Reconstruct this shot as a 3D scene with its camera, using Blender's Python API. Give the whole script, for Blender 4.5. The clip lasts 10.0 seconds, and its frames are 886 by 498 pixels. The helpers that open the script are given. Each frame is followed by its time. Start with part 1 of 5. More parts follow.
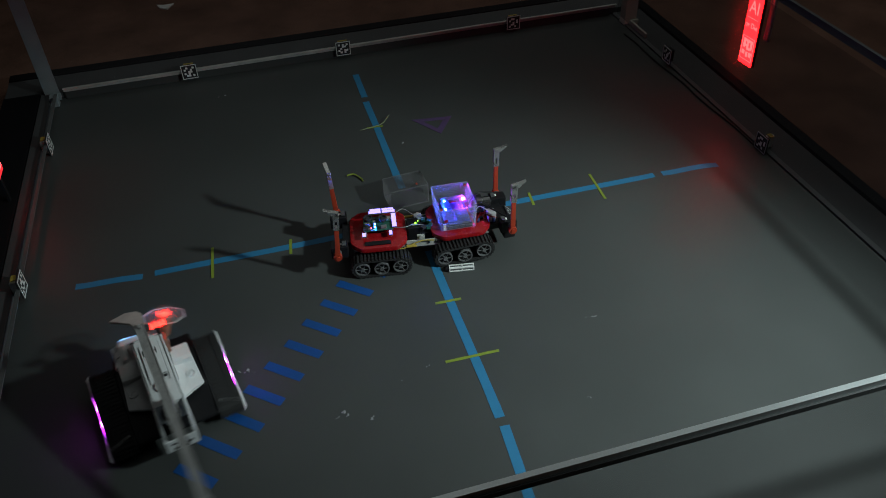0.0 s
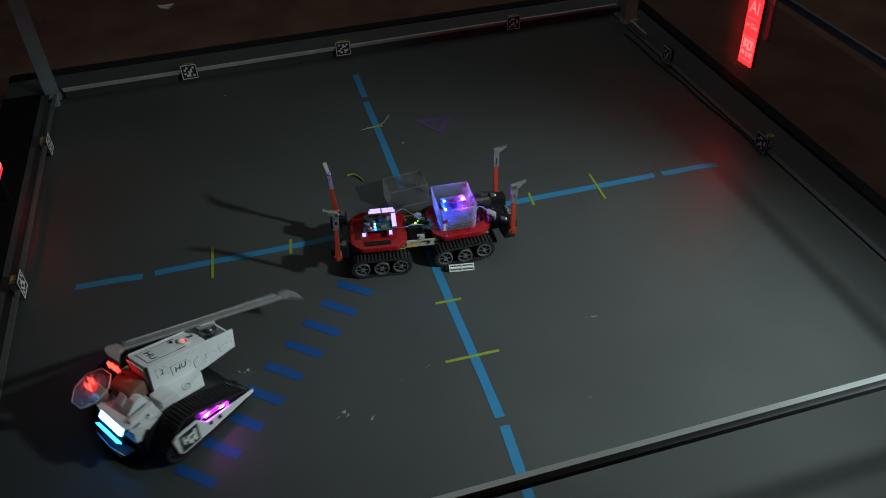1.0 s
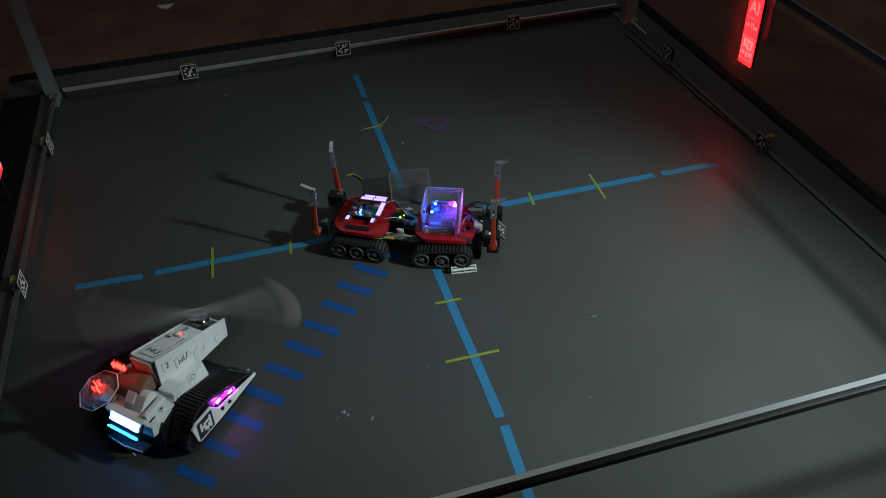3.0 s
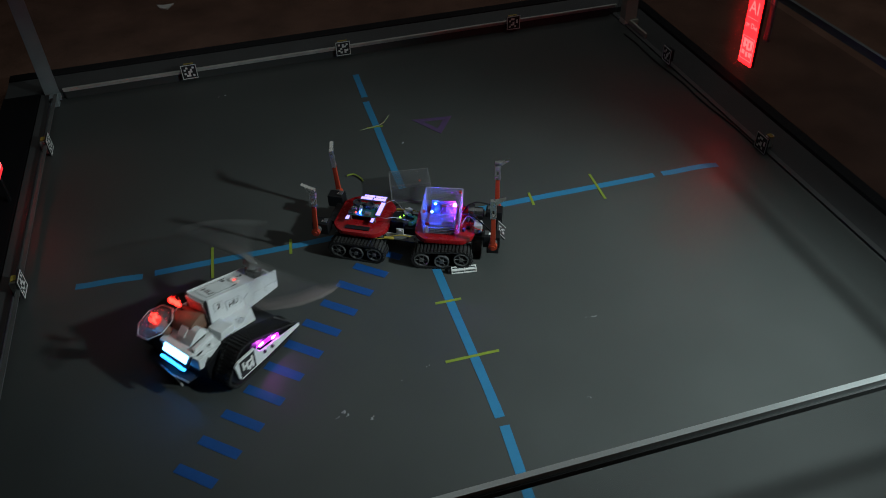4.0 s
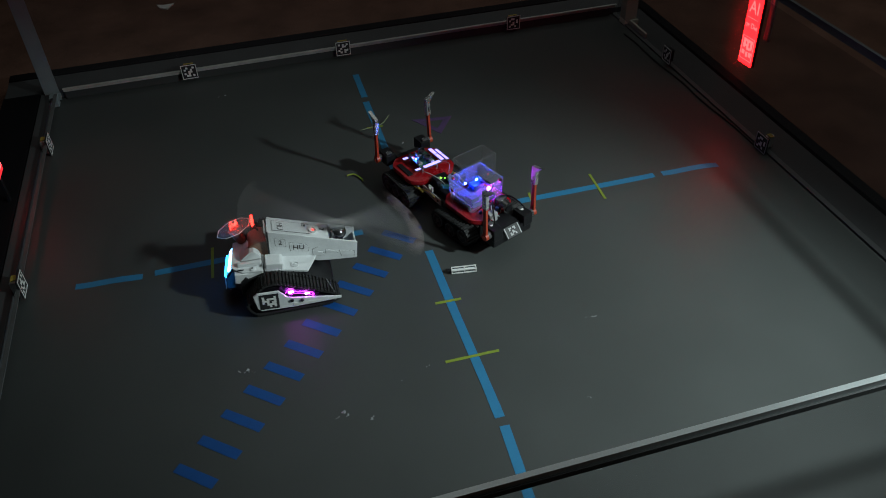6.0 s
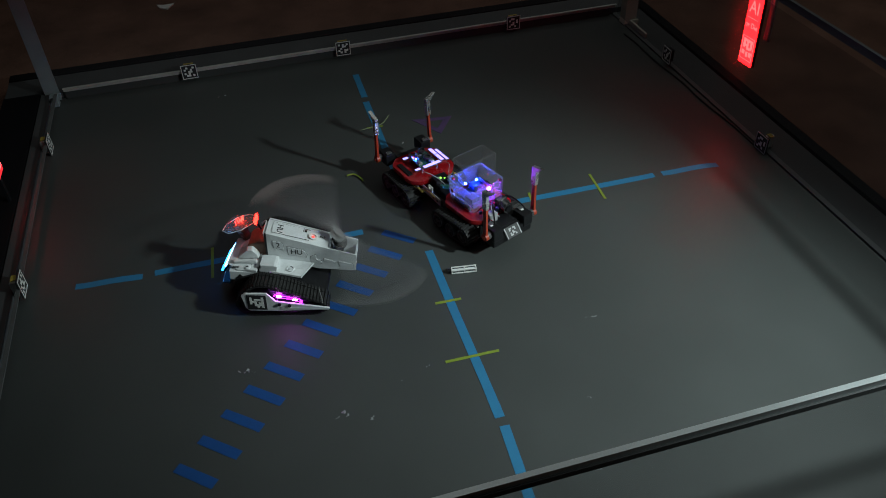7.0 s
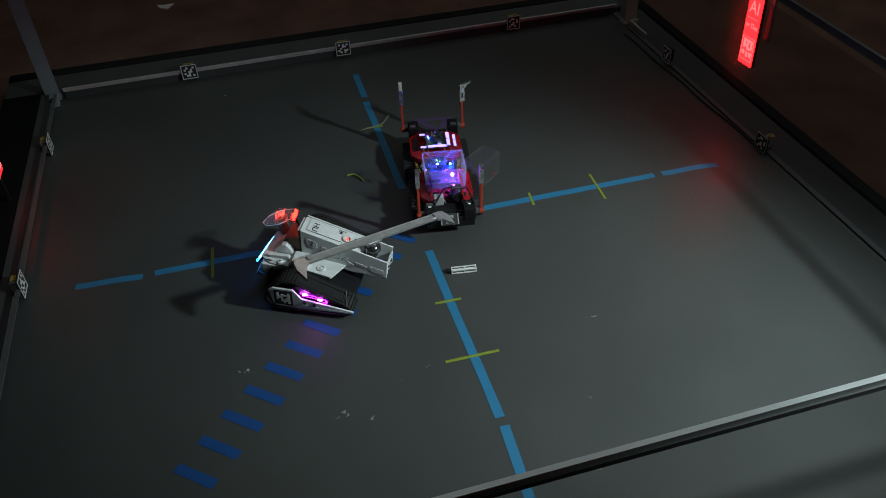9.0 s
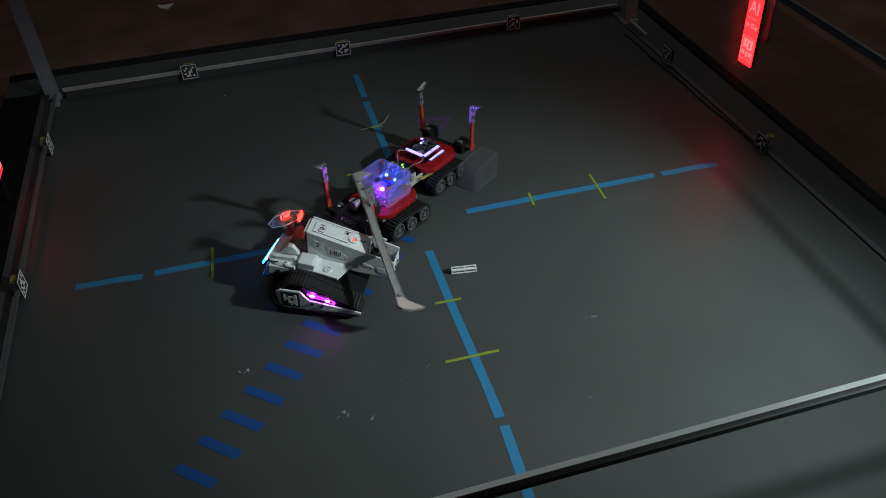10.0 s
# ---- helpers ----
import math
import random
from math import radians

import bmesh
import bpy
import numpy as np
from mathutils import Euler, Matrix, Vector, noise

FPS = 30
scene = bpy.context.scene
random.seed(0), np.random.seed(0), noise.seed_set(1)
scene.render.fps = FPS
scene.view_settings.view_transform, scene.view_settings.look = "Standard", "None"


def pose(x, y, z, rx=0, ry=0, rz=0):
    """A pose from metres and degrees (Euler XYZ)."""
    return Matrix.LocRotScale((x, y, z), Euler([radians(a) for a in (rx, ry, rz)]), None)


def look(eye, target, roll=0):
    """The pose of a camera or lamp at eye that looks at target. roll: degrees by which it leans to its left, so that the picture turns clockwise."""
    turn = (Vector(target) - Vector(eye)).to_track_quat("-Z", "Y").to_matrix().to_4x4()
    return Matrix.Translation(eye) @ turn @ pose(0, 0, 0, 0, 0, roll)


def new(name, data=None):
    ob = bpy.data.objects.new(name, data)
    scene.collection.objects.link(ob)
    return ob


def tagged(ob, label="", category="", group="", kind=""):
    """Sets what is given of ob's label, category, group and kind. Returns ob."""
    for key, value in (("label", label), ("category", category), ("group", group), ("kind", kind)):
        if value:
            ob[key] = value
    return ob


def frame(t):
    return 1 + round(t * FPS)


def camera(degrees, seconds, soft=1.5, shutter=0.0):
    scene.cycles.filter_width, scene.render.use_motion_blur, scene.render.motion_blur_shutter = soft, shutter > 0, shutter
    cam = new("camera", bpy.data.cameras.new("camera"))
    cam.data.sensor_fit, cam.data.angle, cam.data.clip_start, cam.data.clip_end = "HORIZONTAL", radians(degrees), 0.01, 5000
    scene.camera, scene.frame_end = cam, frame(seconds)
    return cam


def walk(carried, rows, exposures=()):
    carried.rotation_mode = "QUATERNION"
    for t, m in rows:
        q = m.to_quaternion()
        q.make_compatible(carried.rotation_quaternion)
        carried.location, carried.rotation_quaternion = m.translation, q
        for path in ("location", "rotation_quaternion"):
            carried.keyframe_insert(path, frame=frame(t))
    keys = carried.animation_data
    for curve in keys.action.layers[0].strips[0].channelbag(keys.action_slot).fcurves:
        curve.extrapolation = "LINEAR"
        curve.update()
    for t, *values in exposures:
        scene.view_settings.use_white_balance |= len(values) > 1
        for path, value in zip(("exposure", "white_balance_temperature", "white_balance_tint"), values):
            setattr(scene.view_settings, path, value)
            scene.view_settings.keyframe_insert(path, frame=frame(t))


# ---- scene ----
cam = camera(59.38, 10.0, soft=0.9, shutter=0.75)
EYE = Vector((-0.4194, -1.9054, 1.5446))
CAM_POSE = look(EYE, EYE + Vector((0.1949, 0.7356, -0.6488)), -1.996)
walk(cam, [(0.0, CAM_POSE), (10.0, CAM_POSE)])

# ---- world, lamp, exposure ----
world = bpy.data.worlds.new("dark_hall")
scene.world = world
world.use_nodes = True
world.node_tree.nodes["Background"].inputs[0].default_value = (0.55, 0.68, 0.7, 1)
world.node_tree.nodes["Background"].inputs[1].default_value = 0.06

# stage floodlight over the near corner of the arena
flood = bpy.data.lights.new("floodlight", "SPOT")
flood.energy, flood.color = 218.0, (0.83, 1.0, 0.99)
flood.spot_size, flood.spot_blend, flood.shadow_soft_size = radians(59.5), 1.0, 0.06
new("floodlight", flood).matrix_world = look((1.60, -1.50, 1.47), (0.32, -0.52, 0.0))
# unseen fill lamp, added to stand for the hall's dim light and lift the darks
house = bpy.data.lights.new("hall_fill_light", "AREA")
house.energy, house.color, house.shape, house.size, house.size_y = 20.0, (0.93, 1.0, 0.97), "RECTANGLE", 5.0, 5.0
new("hall_fill_light", house).matrix_world = pose(1.5, 1.2, 3.58)
scene.view_settings.exposure = 0.0


# ---- materials ----
def shader(name):
    m = bpy.data.materials.new(name)
    m.use_nodes = True
    nt = m.node_tree
    return m, nt, nt.nodes["Principled BSDF"]


def node(nt, kind, **values):
    n = nt.nodes.new(kind)
    for key, value in values.items():
        n.inputs[key.replace("_", " ")].default_value = value
    return n


def surface(name, colour, rough=0.5, metal=0.0, vary=0.25, scale=30.0, fine=300.0, bump=0.15, spec=0.5, spots=0.0):
    """A worn surface: mottled colour and gloss at two scales, fine relief."""
    m, nt, b = shader(name)
    link = nt.links.new
    co = nt.nodes.new("ShaderNodeTexCoord")
    big = node(nt, "ShaderNodeTexNoise", Scale=scale, Detail=6.0, Roughness=0.6)
    small = node(nt, "ShaderNodeTexNoise", Scale=fine, Detail=4.0, Roughness=0.7)
    for n in (big, small):
        link(co.outputs["Object"], n.inputs["Vector"])
    add = nt.nodes.new("ShaderNodeMath")
    add.operation = "ADD"
    link(big.outputs["Fac"], add.inputs[0])
    link(small.outputs["Fac"], add.inputs[1])
    ramp = node(nt, "ShaderNodeMapRange")
    ramp.inputs["From Min"].default_value, ramp.inputs["From Max"].default_value = 0.65, 1.35
    ramp.inputs["To Min"].default_value, ramp.inputs["To Max"].default_value = 1 - vary, 1 + vary
    link(add.outputs[0], ramp.inputs["Value"])
    mul = nt.nodes.new("ShaderNodeVectorMath")
    mul.operation = "SCALE"
    mul.inputs[0].default_value = colour
    link(ramp.outputs[0], mul.inputs["Scale"])
    link(mul.outputs[0], b.inputs["Base Color"])
    rr = node(nt, "ShaderNodeMapRange")
    rr.inputs["To Min"].default_value, rr.inputs["To Max"].default_value = max(rough - 0.12, 0.03), min(rough + 0.12, 1)
    link(big.outputs["Fac"], rr.inputs["Value"])
    link(rr.outputs[0], b.inputs["Roughness"])
    b.inputs["Metallic"].default_value = metal
    b.inputs["Specular IOR Level"].default_value = spec
    bp = node(nt, "ShaderNodeBump", Strength=bump, Distance=0.001)
    link(small.outputs["Fac"], bp.inputs["Height"])
    link(bp.outputs[0], b.inputs["Normal"])
    return m


def glow(name, colour, strength, base=0.2):
    m, nt, b = shader(name)
    b.inputs["Base Color"].default_value = (*[c * base for c in colour], 1)
    b.inputs["Emission Color"].default_value = (*colour, 1)
    b.inputs["Emission Strength"].default_value = strength
    b.inputs["Roughness"].default_value = 0.3
    return m


def clear(name, colour=(0.9, 0.92, 0.95), body=0.12, rough=0.12, tint=1.0):
    """Thin clear plastic: mostly see-through, a little milky, glossy."""
    m, nt, b = shader(name)
    link = nt.links.new
    out = nt.nodes["Material Output"]
    b.inputs["Base Color"].default_value = (*colour, 1)
    b.inputs["Roughness"].default_value = rough
    b.inputs["Transmission Weight"].default_value = 0.0
    tr = nt.nodes.new("ShaderNodeBsdfTransparent")
    tr.inputs["Color"].default_value = (tint, tint, tint, 1)
    tl = nt.nodes.new("ShaderNodeBsdfTranslucent")
    tl.inputs["Color"].default_value = (*colour, 1)
    mix1 = nt.nodes.new("ShaderNodeMixShader")
    mix1.inputs[0].default_value = 0.5
    link(b.outputs[0], mix1.inputs[1])
    link(tl.outputs[0], mix1.inputs[2])
    fac = node(nt, "ShaderNodeTexNoise", Scale=60.0, Detail=3.0)
    mr = node(nt, "ShaderNodeMapRange")
    mr.inputs["To Min"].default_value, mr.inputs["To Max"].default_value = body * 0.6, body * 1.4
    link(fac.outputs["Fac"], mr.inputs["Value"])
    mix2 = nt.nodes.new("ShaderNodeMixShader")
    link(mr.outputs[0], mix2.inputs[0])
    link(tr.outputs[0], mix2.inputs[1])
    link(mix1.outputs[0], mix2.inputs[2])
    link(mix2.outputs[0], out.inputs["Surface"])
    return m


MAT = surface("grey_floor_mat", (0.0575, 0.0625, 0.0612), 0.46, vary=0.17, scale=2.2, fine=700.0, bump=0.08, spec=0.35)
CARPET = surface("brown_carpet", (0.155, 0.083, 0.06), 0.95, vary=0.5, scale=4.0, fine=180.0, bump=0.6, spec=0.1)
DARK_WALL = surface("dark_wall", (0.09, 0.077, 0.07), 0.9, vary=0.3, scale=2.0)
LEDGE = surface("charcoal_ledge", (0.062, 0.063, 0.065), 0.6, vary=0.2, scale=8.0)
BLACK = surface("black_plastic", (0.0095, 0.0095, 0.011), 0.36, vary=0.3, scale=60.0, spec=0.28)
RUBBER = surface("black_rubber", (0.014, 0.014, 0.0145), 0.7, vary=0.35, scale=90.0, bump=0.4)
ALU = surface("brushed_aluminium", (0.62, 0.63, 0.64), 0.34, 1.0, vary=0.18, scale=20.0, fine=500.0)
STEEL = surface("dull_steel", (0.5, 0.5, 0.5), 0.42, 0.9, vary=0.3, scale=35.0, fine=400.0)
TAPE_BLUE = surface("light_blue_tape", (0.022, 0.185, 0.36), 0.55, vary=0.14, scale=20.0, fine=400.0)
TAPE_NAVY = surface("dark_blue_tape", (0.003, 0.066, 0.26), 0.55, vary=0.16, scale=25.0, fine=400.0)
TAPE_LIME = surface("lime_tape", (0.22, 0.29, 0.03), 0.55, vary=0.2, scale=60.0)
TAPE_VIOLET = surface("violet_tape", (0.082, 0.047, 0.13), 0.6, vary=0.25, scale=40.0)
TAPE_YELLOW = surface("yellow_tape", (0.4, 0.3, 0.05), 0.55, vary=0.25, scale=80.0)
WHITE = surface("white_painted_plastic", (0.76, 0.78, 0.79), 0.4, vary=0.10, scale=40.0, fine=350.0, bump=0.1)
WHITE_CARD = surface("white_card", (0.78, 0.78, 0.76), 0.6, vary=0.06)
INK = surface("black_ink", (0.02, 0.02, 0.022), 0.6)
# white plastic: the red lamp's light and the shade are put into this brown
RED_LIT_BROWN = surface("red_lit_brown_plastic", (0.24, 0.13, 0.09), 0.4, vary=0.3, scale=40.0)
RED = surface("red_painted_plate", (0.30, 0.007, 0.010), 0.26, vary=0.18, scale=35.0)
ORANGE = surface("orange_red_plastic", (0.38, 0.042, 0.016), 0.45, vary=0.18, scale=70.0)
RIM = surface("grey_wheel_plastic", (0.075, 0.078, 0.08), 0.3, vary=0.2, scale=70.0)
PCB = surface("green_circuit_board", (0.02, 0.10, 0.07), 0.4, vary=0.4, scale=160.0)
CHIP = surface("dark_chip", (0.03, 0.03, 0.035), 0.4)
WIRE = surface("grey_wire", (0.35, 0.35, 0.36), 0.5)
CLEAR = clear("clear_plastic", body=0.09)
CLEAR_RIB = clear("clear_ribbed_plastic", colour=(0.8, 0.84, 0.99), body=0.014, rough=0.15)
DEBRIS = clear("clear_splinters", body=0.3, rough=0.1)
SIGN_RED = glow("red_sign_face", (1.0, 0.0055, 0.007), 13.0)
SIGN_DIM = glow("red_sign_face_dim", (1.0, 0.03, 0.04), 1.1)
# paler copy of the post metal; the light on the right corner is in its colour
LIT_POST = surface("lit_post_metal", (0.72, 0.7, 0.6), 0.5, 0.1, vary=0.15, scale=14.0)
# darker copy of the rail metal; the side rails' dimness is in its colour
DIM_RAIL = surface("dimmed_aluminium", (0.11, 0.115, 0.115), 0.6, 0.2, vary=0.3, scale=14.0, fine=260.0)
BRIGHT_RAIL = surface("scratched_aluminium", (0.62, 0.66, 0.67), 0.47, 0.9, vary=0.12, scale=9.0, fine=420.0)
RAIL = surface("worn_aluminium", (0.52, 0.52, 0.49), 0.42, 0.25, vary=0.3, scale=14.0, fine=260.0)
POST = surface("grey_sheet_metal", (0.30, 0.345, 0.36), 0.45, 0.3, vary=0.2, scale=12.0)
SIGN_PALE = glow("pale_sign_print", (1.0, 0.05, 0.05), 8.0)
LED_RED = glow("red_lamp", (1.0, 0.028, 0.018), 9.0)
LED_MAGENTA = glow("magenta_tube", (0.6, 0.02, 1.0), 9.0)
LED_VIOLET = glow("violet_led", (0.55, 0.03, 1.0), 330.0)
LED_BLUE = glow("blue_led", (0.012, 0.07, 1.0), 650.0)
LED_ICE = glow("ice_blue_lamp", (0.12, 0.44, 1.0), 14.0)
LED_DEEP = glow("deep_blue_lamp", (0.02, 0.3, 1.0), 9.0)
LED_WHITE = glow("lilac_white_led", (0.33, 0.26, 1.0), 2.5)
LED_PINK = glow("hot_pink_lamp", (1.0, 0.25, 1.0), 9.0)
LED_POD = glow("pink_pod_lamp", (0.85, 0.12, 1.0), 55.0)
SCRAP_TAPE = surface("faded_lime_tape", (0.2, 0.23, 0.12), 0.55, vary=0.2, scale=60.0)
LED_GREEN = glow("green_led", (0.3, 1.0, 0.05), 3.0)


# ---- mesh helpers ----
def finish(name, bm, mat, smooth=False):
    me = bpy.data.meshes.new(name)
    bmesh.ops.recalc_face_normals(bm, faces=bm.faces)
    bm.to_mesh(me)
    bm.free()
    for m in (mat if isinstance(mat, (list, tuple)) else (mat,)):
        me.materials.append(m)
    if smooth:
        for p in me.polygons:
            p.use_smooth = True
        me.set_sharp_from_angle(angle=radians(35))
    return me


def part(name, bm, mat, parent=None, label="", smooth=False, kind=""):
    ob = new(name, finish(name, bm, mat, smooth))
    ob.parent = parent
    return tagged(ob, label, kind=kind)


def thing(name, label, category, group="", at=None):
    ob = tagged(new(name), label, category, group)
    ob.empty_display_size = 0.05
    if at is not None:
        ob.matrix_basis = at
    return ob


def box(bm, c, s, bevel=0.0, turn=None):
    """A box of size s at c, bevelled, turned by a matrix about c."""
    r = bmesh.ops.create_cube(bm, size=1.0)
    vs = r["verts"]
    bmesh.ops.scale(bm, vec=s, verts=vs)
    if bevel:
        es = list({e for v in vs for e in v.link_edges})
        b = bmesh.ops.bevel(bm, geom=es, offset=bevel, segments=2, affect="EDGES", profile=0.6)
        vs = list({v for f in b["faces"] for v in f.verts} | {v for v in vs if v.is_valid})
    if turn is not None:
        bmesh.ops.transform(bm, matrix=turn.to_4x4(), verts=vs)
    bmesh.ops.translate(bm, vec=c, verts=vs)
    return vs


def prism(bm, outline, a, b, axis="y", bevel=0.0):
    """An outline extruded from a to b along an axis; the outline gives the other two coordinates in order."""
    def at(p, k):
        return {"x": (k, p[0], p[1]), "y": (p[0], k, p[1]), "z": (p[0], p[1], k)}[axis]
    lo = [bm.verts.new(at(p, a)) for p in outline]
    hi = [bm.verts.new(at(p, b)) for p in outline]
    n = len(outline)
    fs = [bm.faces.new(lo), bm.faces.new(hi)]
    fs += [bm.faces.new((lo[i], lo[(i + 1) % n], hi[(i + 1) % n], hi[i])) for i in range(n)]
    bmesh.ops.recalc_face_normals(bm, faces=fs)
    if bevel:
        es = list({e for f in fs[:2] for e in f.edges})
        bmesh.ops.bevel(bm, geom=es, offset=bevel, segments=2, affect="EDGES", profile=0.6)


def rod(bm, p, q, r, r2=None, n=12, caps=True):
    """A round bar from p to q."""
    p, q = Vector(p), Vector(q)
    m = Matrix.Translation((p + q) / 2) @ (q - p).to_track_quat("Z", "Y").to_matrix().to_4x4()
    bmesh.ops.create_cone(bm, cap_ends=caps, segments=n, radius1=r, radius2=r if r2 is None else r2, depth=(q - p).length, matrix=m)


def ball(bm, c, r, s=(1, 1, 1), u=14, v=10):
    bmesh.ops.create_uvsphere(bm, u_segments=u, v_segments=v, radius=r, matrix=Matrix.Translation(c) @ Matrix.Diagonal((*s, 1)))


def ring(bm, c, r, w, h, n=24, axis="z"):
    """A flat ring of outer radius r, width w and height h."""
    rows = []
    for i in range(n):
        a = 2 * math.pi * i / n
        vs = []
        for rr, hh in ((r - w, 0), (r, 0), (r, h), (r - w, h)):
            x, y, z = rr * math.cos(a), rr * math.sin(a), hh
            x, y, z = {"z": (x, y, z), "y": (x, z, y), "x": (z, x, y)}[axis]
            vs.append(bm.verts.new((c[0] + x, c[1] + y, c[2] + z)))
        rows.append(vs)
    for i in range(n):
        a, b = rows[i], rows[(i + 1) % n]
        for k in range(4):
            bm.faces.new((a[k], a[(k + 1) % 4], b[(k + 1) % 4], b[k]))


def cable(bm, pts, r, n=6):
    """A bent wire through pts."""
    pts = [Vector(p) for p in pts]
    fine = []
    for i in range(len(pts) - 1):
        p0, p1, p2, p3 = pts[max(i - 1, 0)], pts[i], pts[i + 1], pts[min(i + 2, len(pts) - 1)]
        for k in range(5):
            u = k / 5
            fine.append(0.5 * (2 * p1 + (p2 - p0) * u + (2 * p0 - 5 * p1 + 4 * p2 - p3) * u * u + (3 * p1 - p0 - 3 * p2 + p3) * u ** 3))
    fine.append(pts[-1])
    rings = []
    for i, p in enumerate(fine):
        d = fine[min(i + 1, len(fine) - 1)] - fine[max(i - 1, 0)]
        q = d.to_track_quat("Z", "Y")
        rings.append([bm.verts.new(p + q @ Vector((r * math.cos(2 * math.pi * k / n), r * math.sin(2 * math.pi * k / n), 0))) for k in range(n)])
    for a, b in zip(rings, rings[1:]):
        for k in range(n):
            bm.faces.new((a[k], a[(k + 1) % n], b[(k + 1) % n], b[k]))


def lettering(name, text, size, m, mat, parent, label="", depth=0.0004):
    """Flat letters with the built-in font, at a pose of the parent's space."""
    cu = bpy.data.curves.new(name, "FONT")
    cu.body, cu.size, cu.extrude, cu.align_x, cu.align_y = text, size, depth, "CENTER", "CENTER"
    tmp = new(name, cu)
    bpy.context.view_layer.update()
    me = bpy.data.meshes.new_from_object(tmp.evaluated_get(bpy.context.evaluated_depsgraph_get()))
    bpy.data.objects.remove(tmp)
    me.materials.clear()
    me.materials.append(mat)
    ob = new(name, me)
    ob.parent, ob.matrix_basis = parent, m
    return tagged(ob, label)


def code_cells(bm, w, rows, t=0.0006):
    """The white cells of a square code of side w in the xy plane, as thin tiles."""
    n = len(rows)
    for j, row in enumerate(rows):
        for i, ch in enumerate(row):
            if ch == "#":
                box(bm, ((i + 0.5) * w / n - w / 2, w / 2 - (j + 0.5) * w / n, t / 2), (w / n, w / n, t))


# ---- the arena ----
XL, XR, YN, YF = -1.18, 1.255, -1.295, 1.212


def slab(name, x0, x1, y0, y1, z0, z1, mat, label="", bevel=0.0):
    bm = bmesh.new()
    box(bm, ((x0 + x1) / 2, (y0 + y1) / 2, (z0 + z1) / 2), (x1 - x0, y1 - y0, z1 - z0), bevel)
    return tagged(new(name, finish(name, bm, mat)), label, kind="structure")


def build_room():
    slab("ground", -6, 6, -6, 6, -0.12, -0.04, CARPET, "dark brown carpet of the hall round the arena")
    slab("floor", XL - 0.2, XR + 0.156, YN - 0.15, YF + 0.17, -0.036, 0.0, MAT, "smooth grey arena floor sheet with tape marks")
    for name, a in (("wall_north", (-6, 6, 6, 6.1)), ("wall_south", (-6, 6, -6.1, -6)), ("wall_east", (6, 6.1, -6, 6)), ("wall_west", (-6.1, -6, -6, 6))):
        slab(name, *a, -0.12, 3.6, DARK_WALL, "dark hall wall")
    slab("ceiling", -6, 6, -6, 6, 3.6, 3.7, DARK_WALL, "dark hall ceiling")
    # made-up strip in floor colour, covers the dark ledge face under the far rail
    slab("floor_filler", XL + 0.03, XR - 0.005, YF + 0.0095, YF + 0.017, 0.0005, 0.036, MAT, "added strip in the floor's grey, covering the dark gap below the far rail")
    # ledges outside the clear walls, with a black edge strip
    slab("ledge_north", XL - 0.2, XR + 0.156, YF + 0.02, YF + 0.17, 0.001, 0.03, LEDGE, "charcoal ledge outside the clear wall", 0.003)
    slab("ledge_east", XR + 0.012, XR + 0.152, YN - 0.1, YF + 0.018, 0.001, 0.008, LEDGE, "charcoal ledge outside the clear wall", 0.003)
    slab("ledge_west", XL - 0.06, XL - 0.02, YN - 0.1, YF + 0.018, 0.001, 0.03, LEDGE, "charcoal ledge outside the clear wall", 0.003)
    slab("trim_north", XL - 0.2, XR + 0.2, YF + 0.172, YF + 0.225, -0.036, 0.034, BLACK, "black edge strip")
    slab("trim_east", XR + 0.158, XR + 0.2, YN - 0.1, YF + 0.17, -0.036, 0.016, BLACK, "black edge strip")
    slab("trim_west", XL - 0.2, XL - 0.063, YN - 0.1, YF + 0.018, -0.036, 0.034, BLACK, "black edge strip")


def rail(name, p, q, w, h, label, mat):
    """An aluminium angle: a flat top and a standing lip."""
    bm = bmesh.new()
    p, q = Vector(p), Vector(q)
    d = (q - p).normalized()
    side = d.cross(Vector((0, 0, 1)))
    mid, ln = (p + q) / 2, (q - p).length
    turn = Matrix((d, side, Vector((0, 0, 1)))).transposed()
    box(bm, mid + Vector((0, 0, -h / 2)), (ln, 0.003, h), 0.0006, turn)
    box(bm, mid + side * (w / 2 - 0.0015) + Vector((0, 0, 0.0018)), (ln, w, 0.003), 0.0006, turn)
    return tagged(new(name, finish(name, bm, mat)), label, "rail")


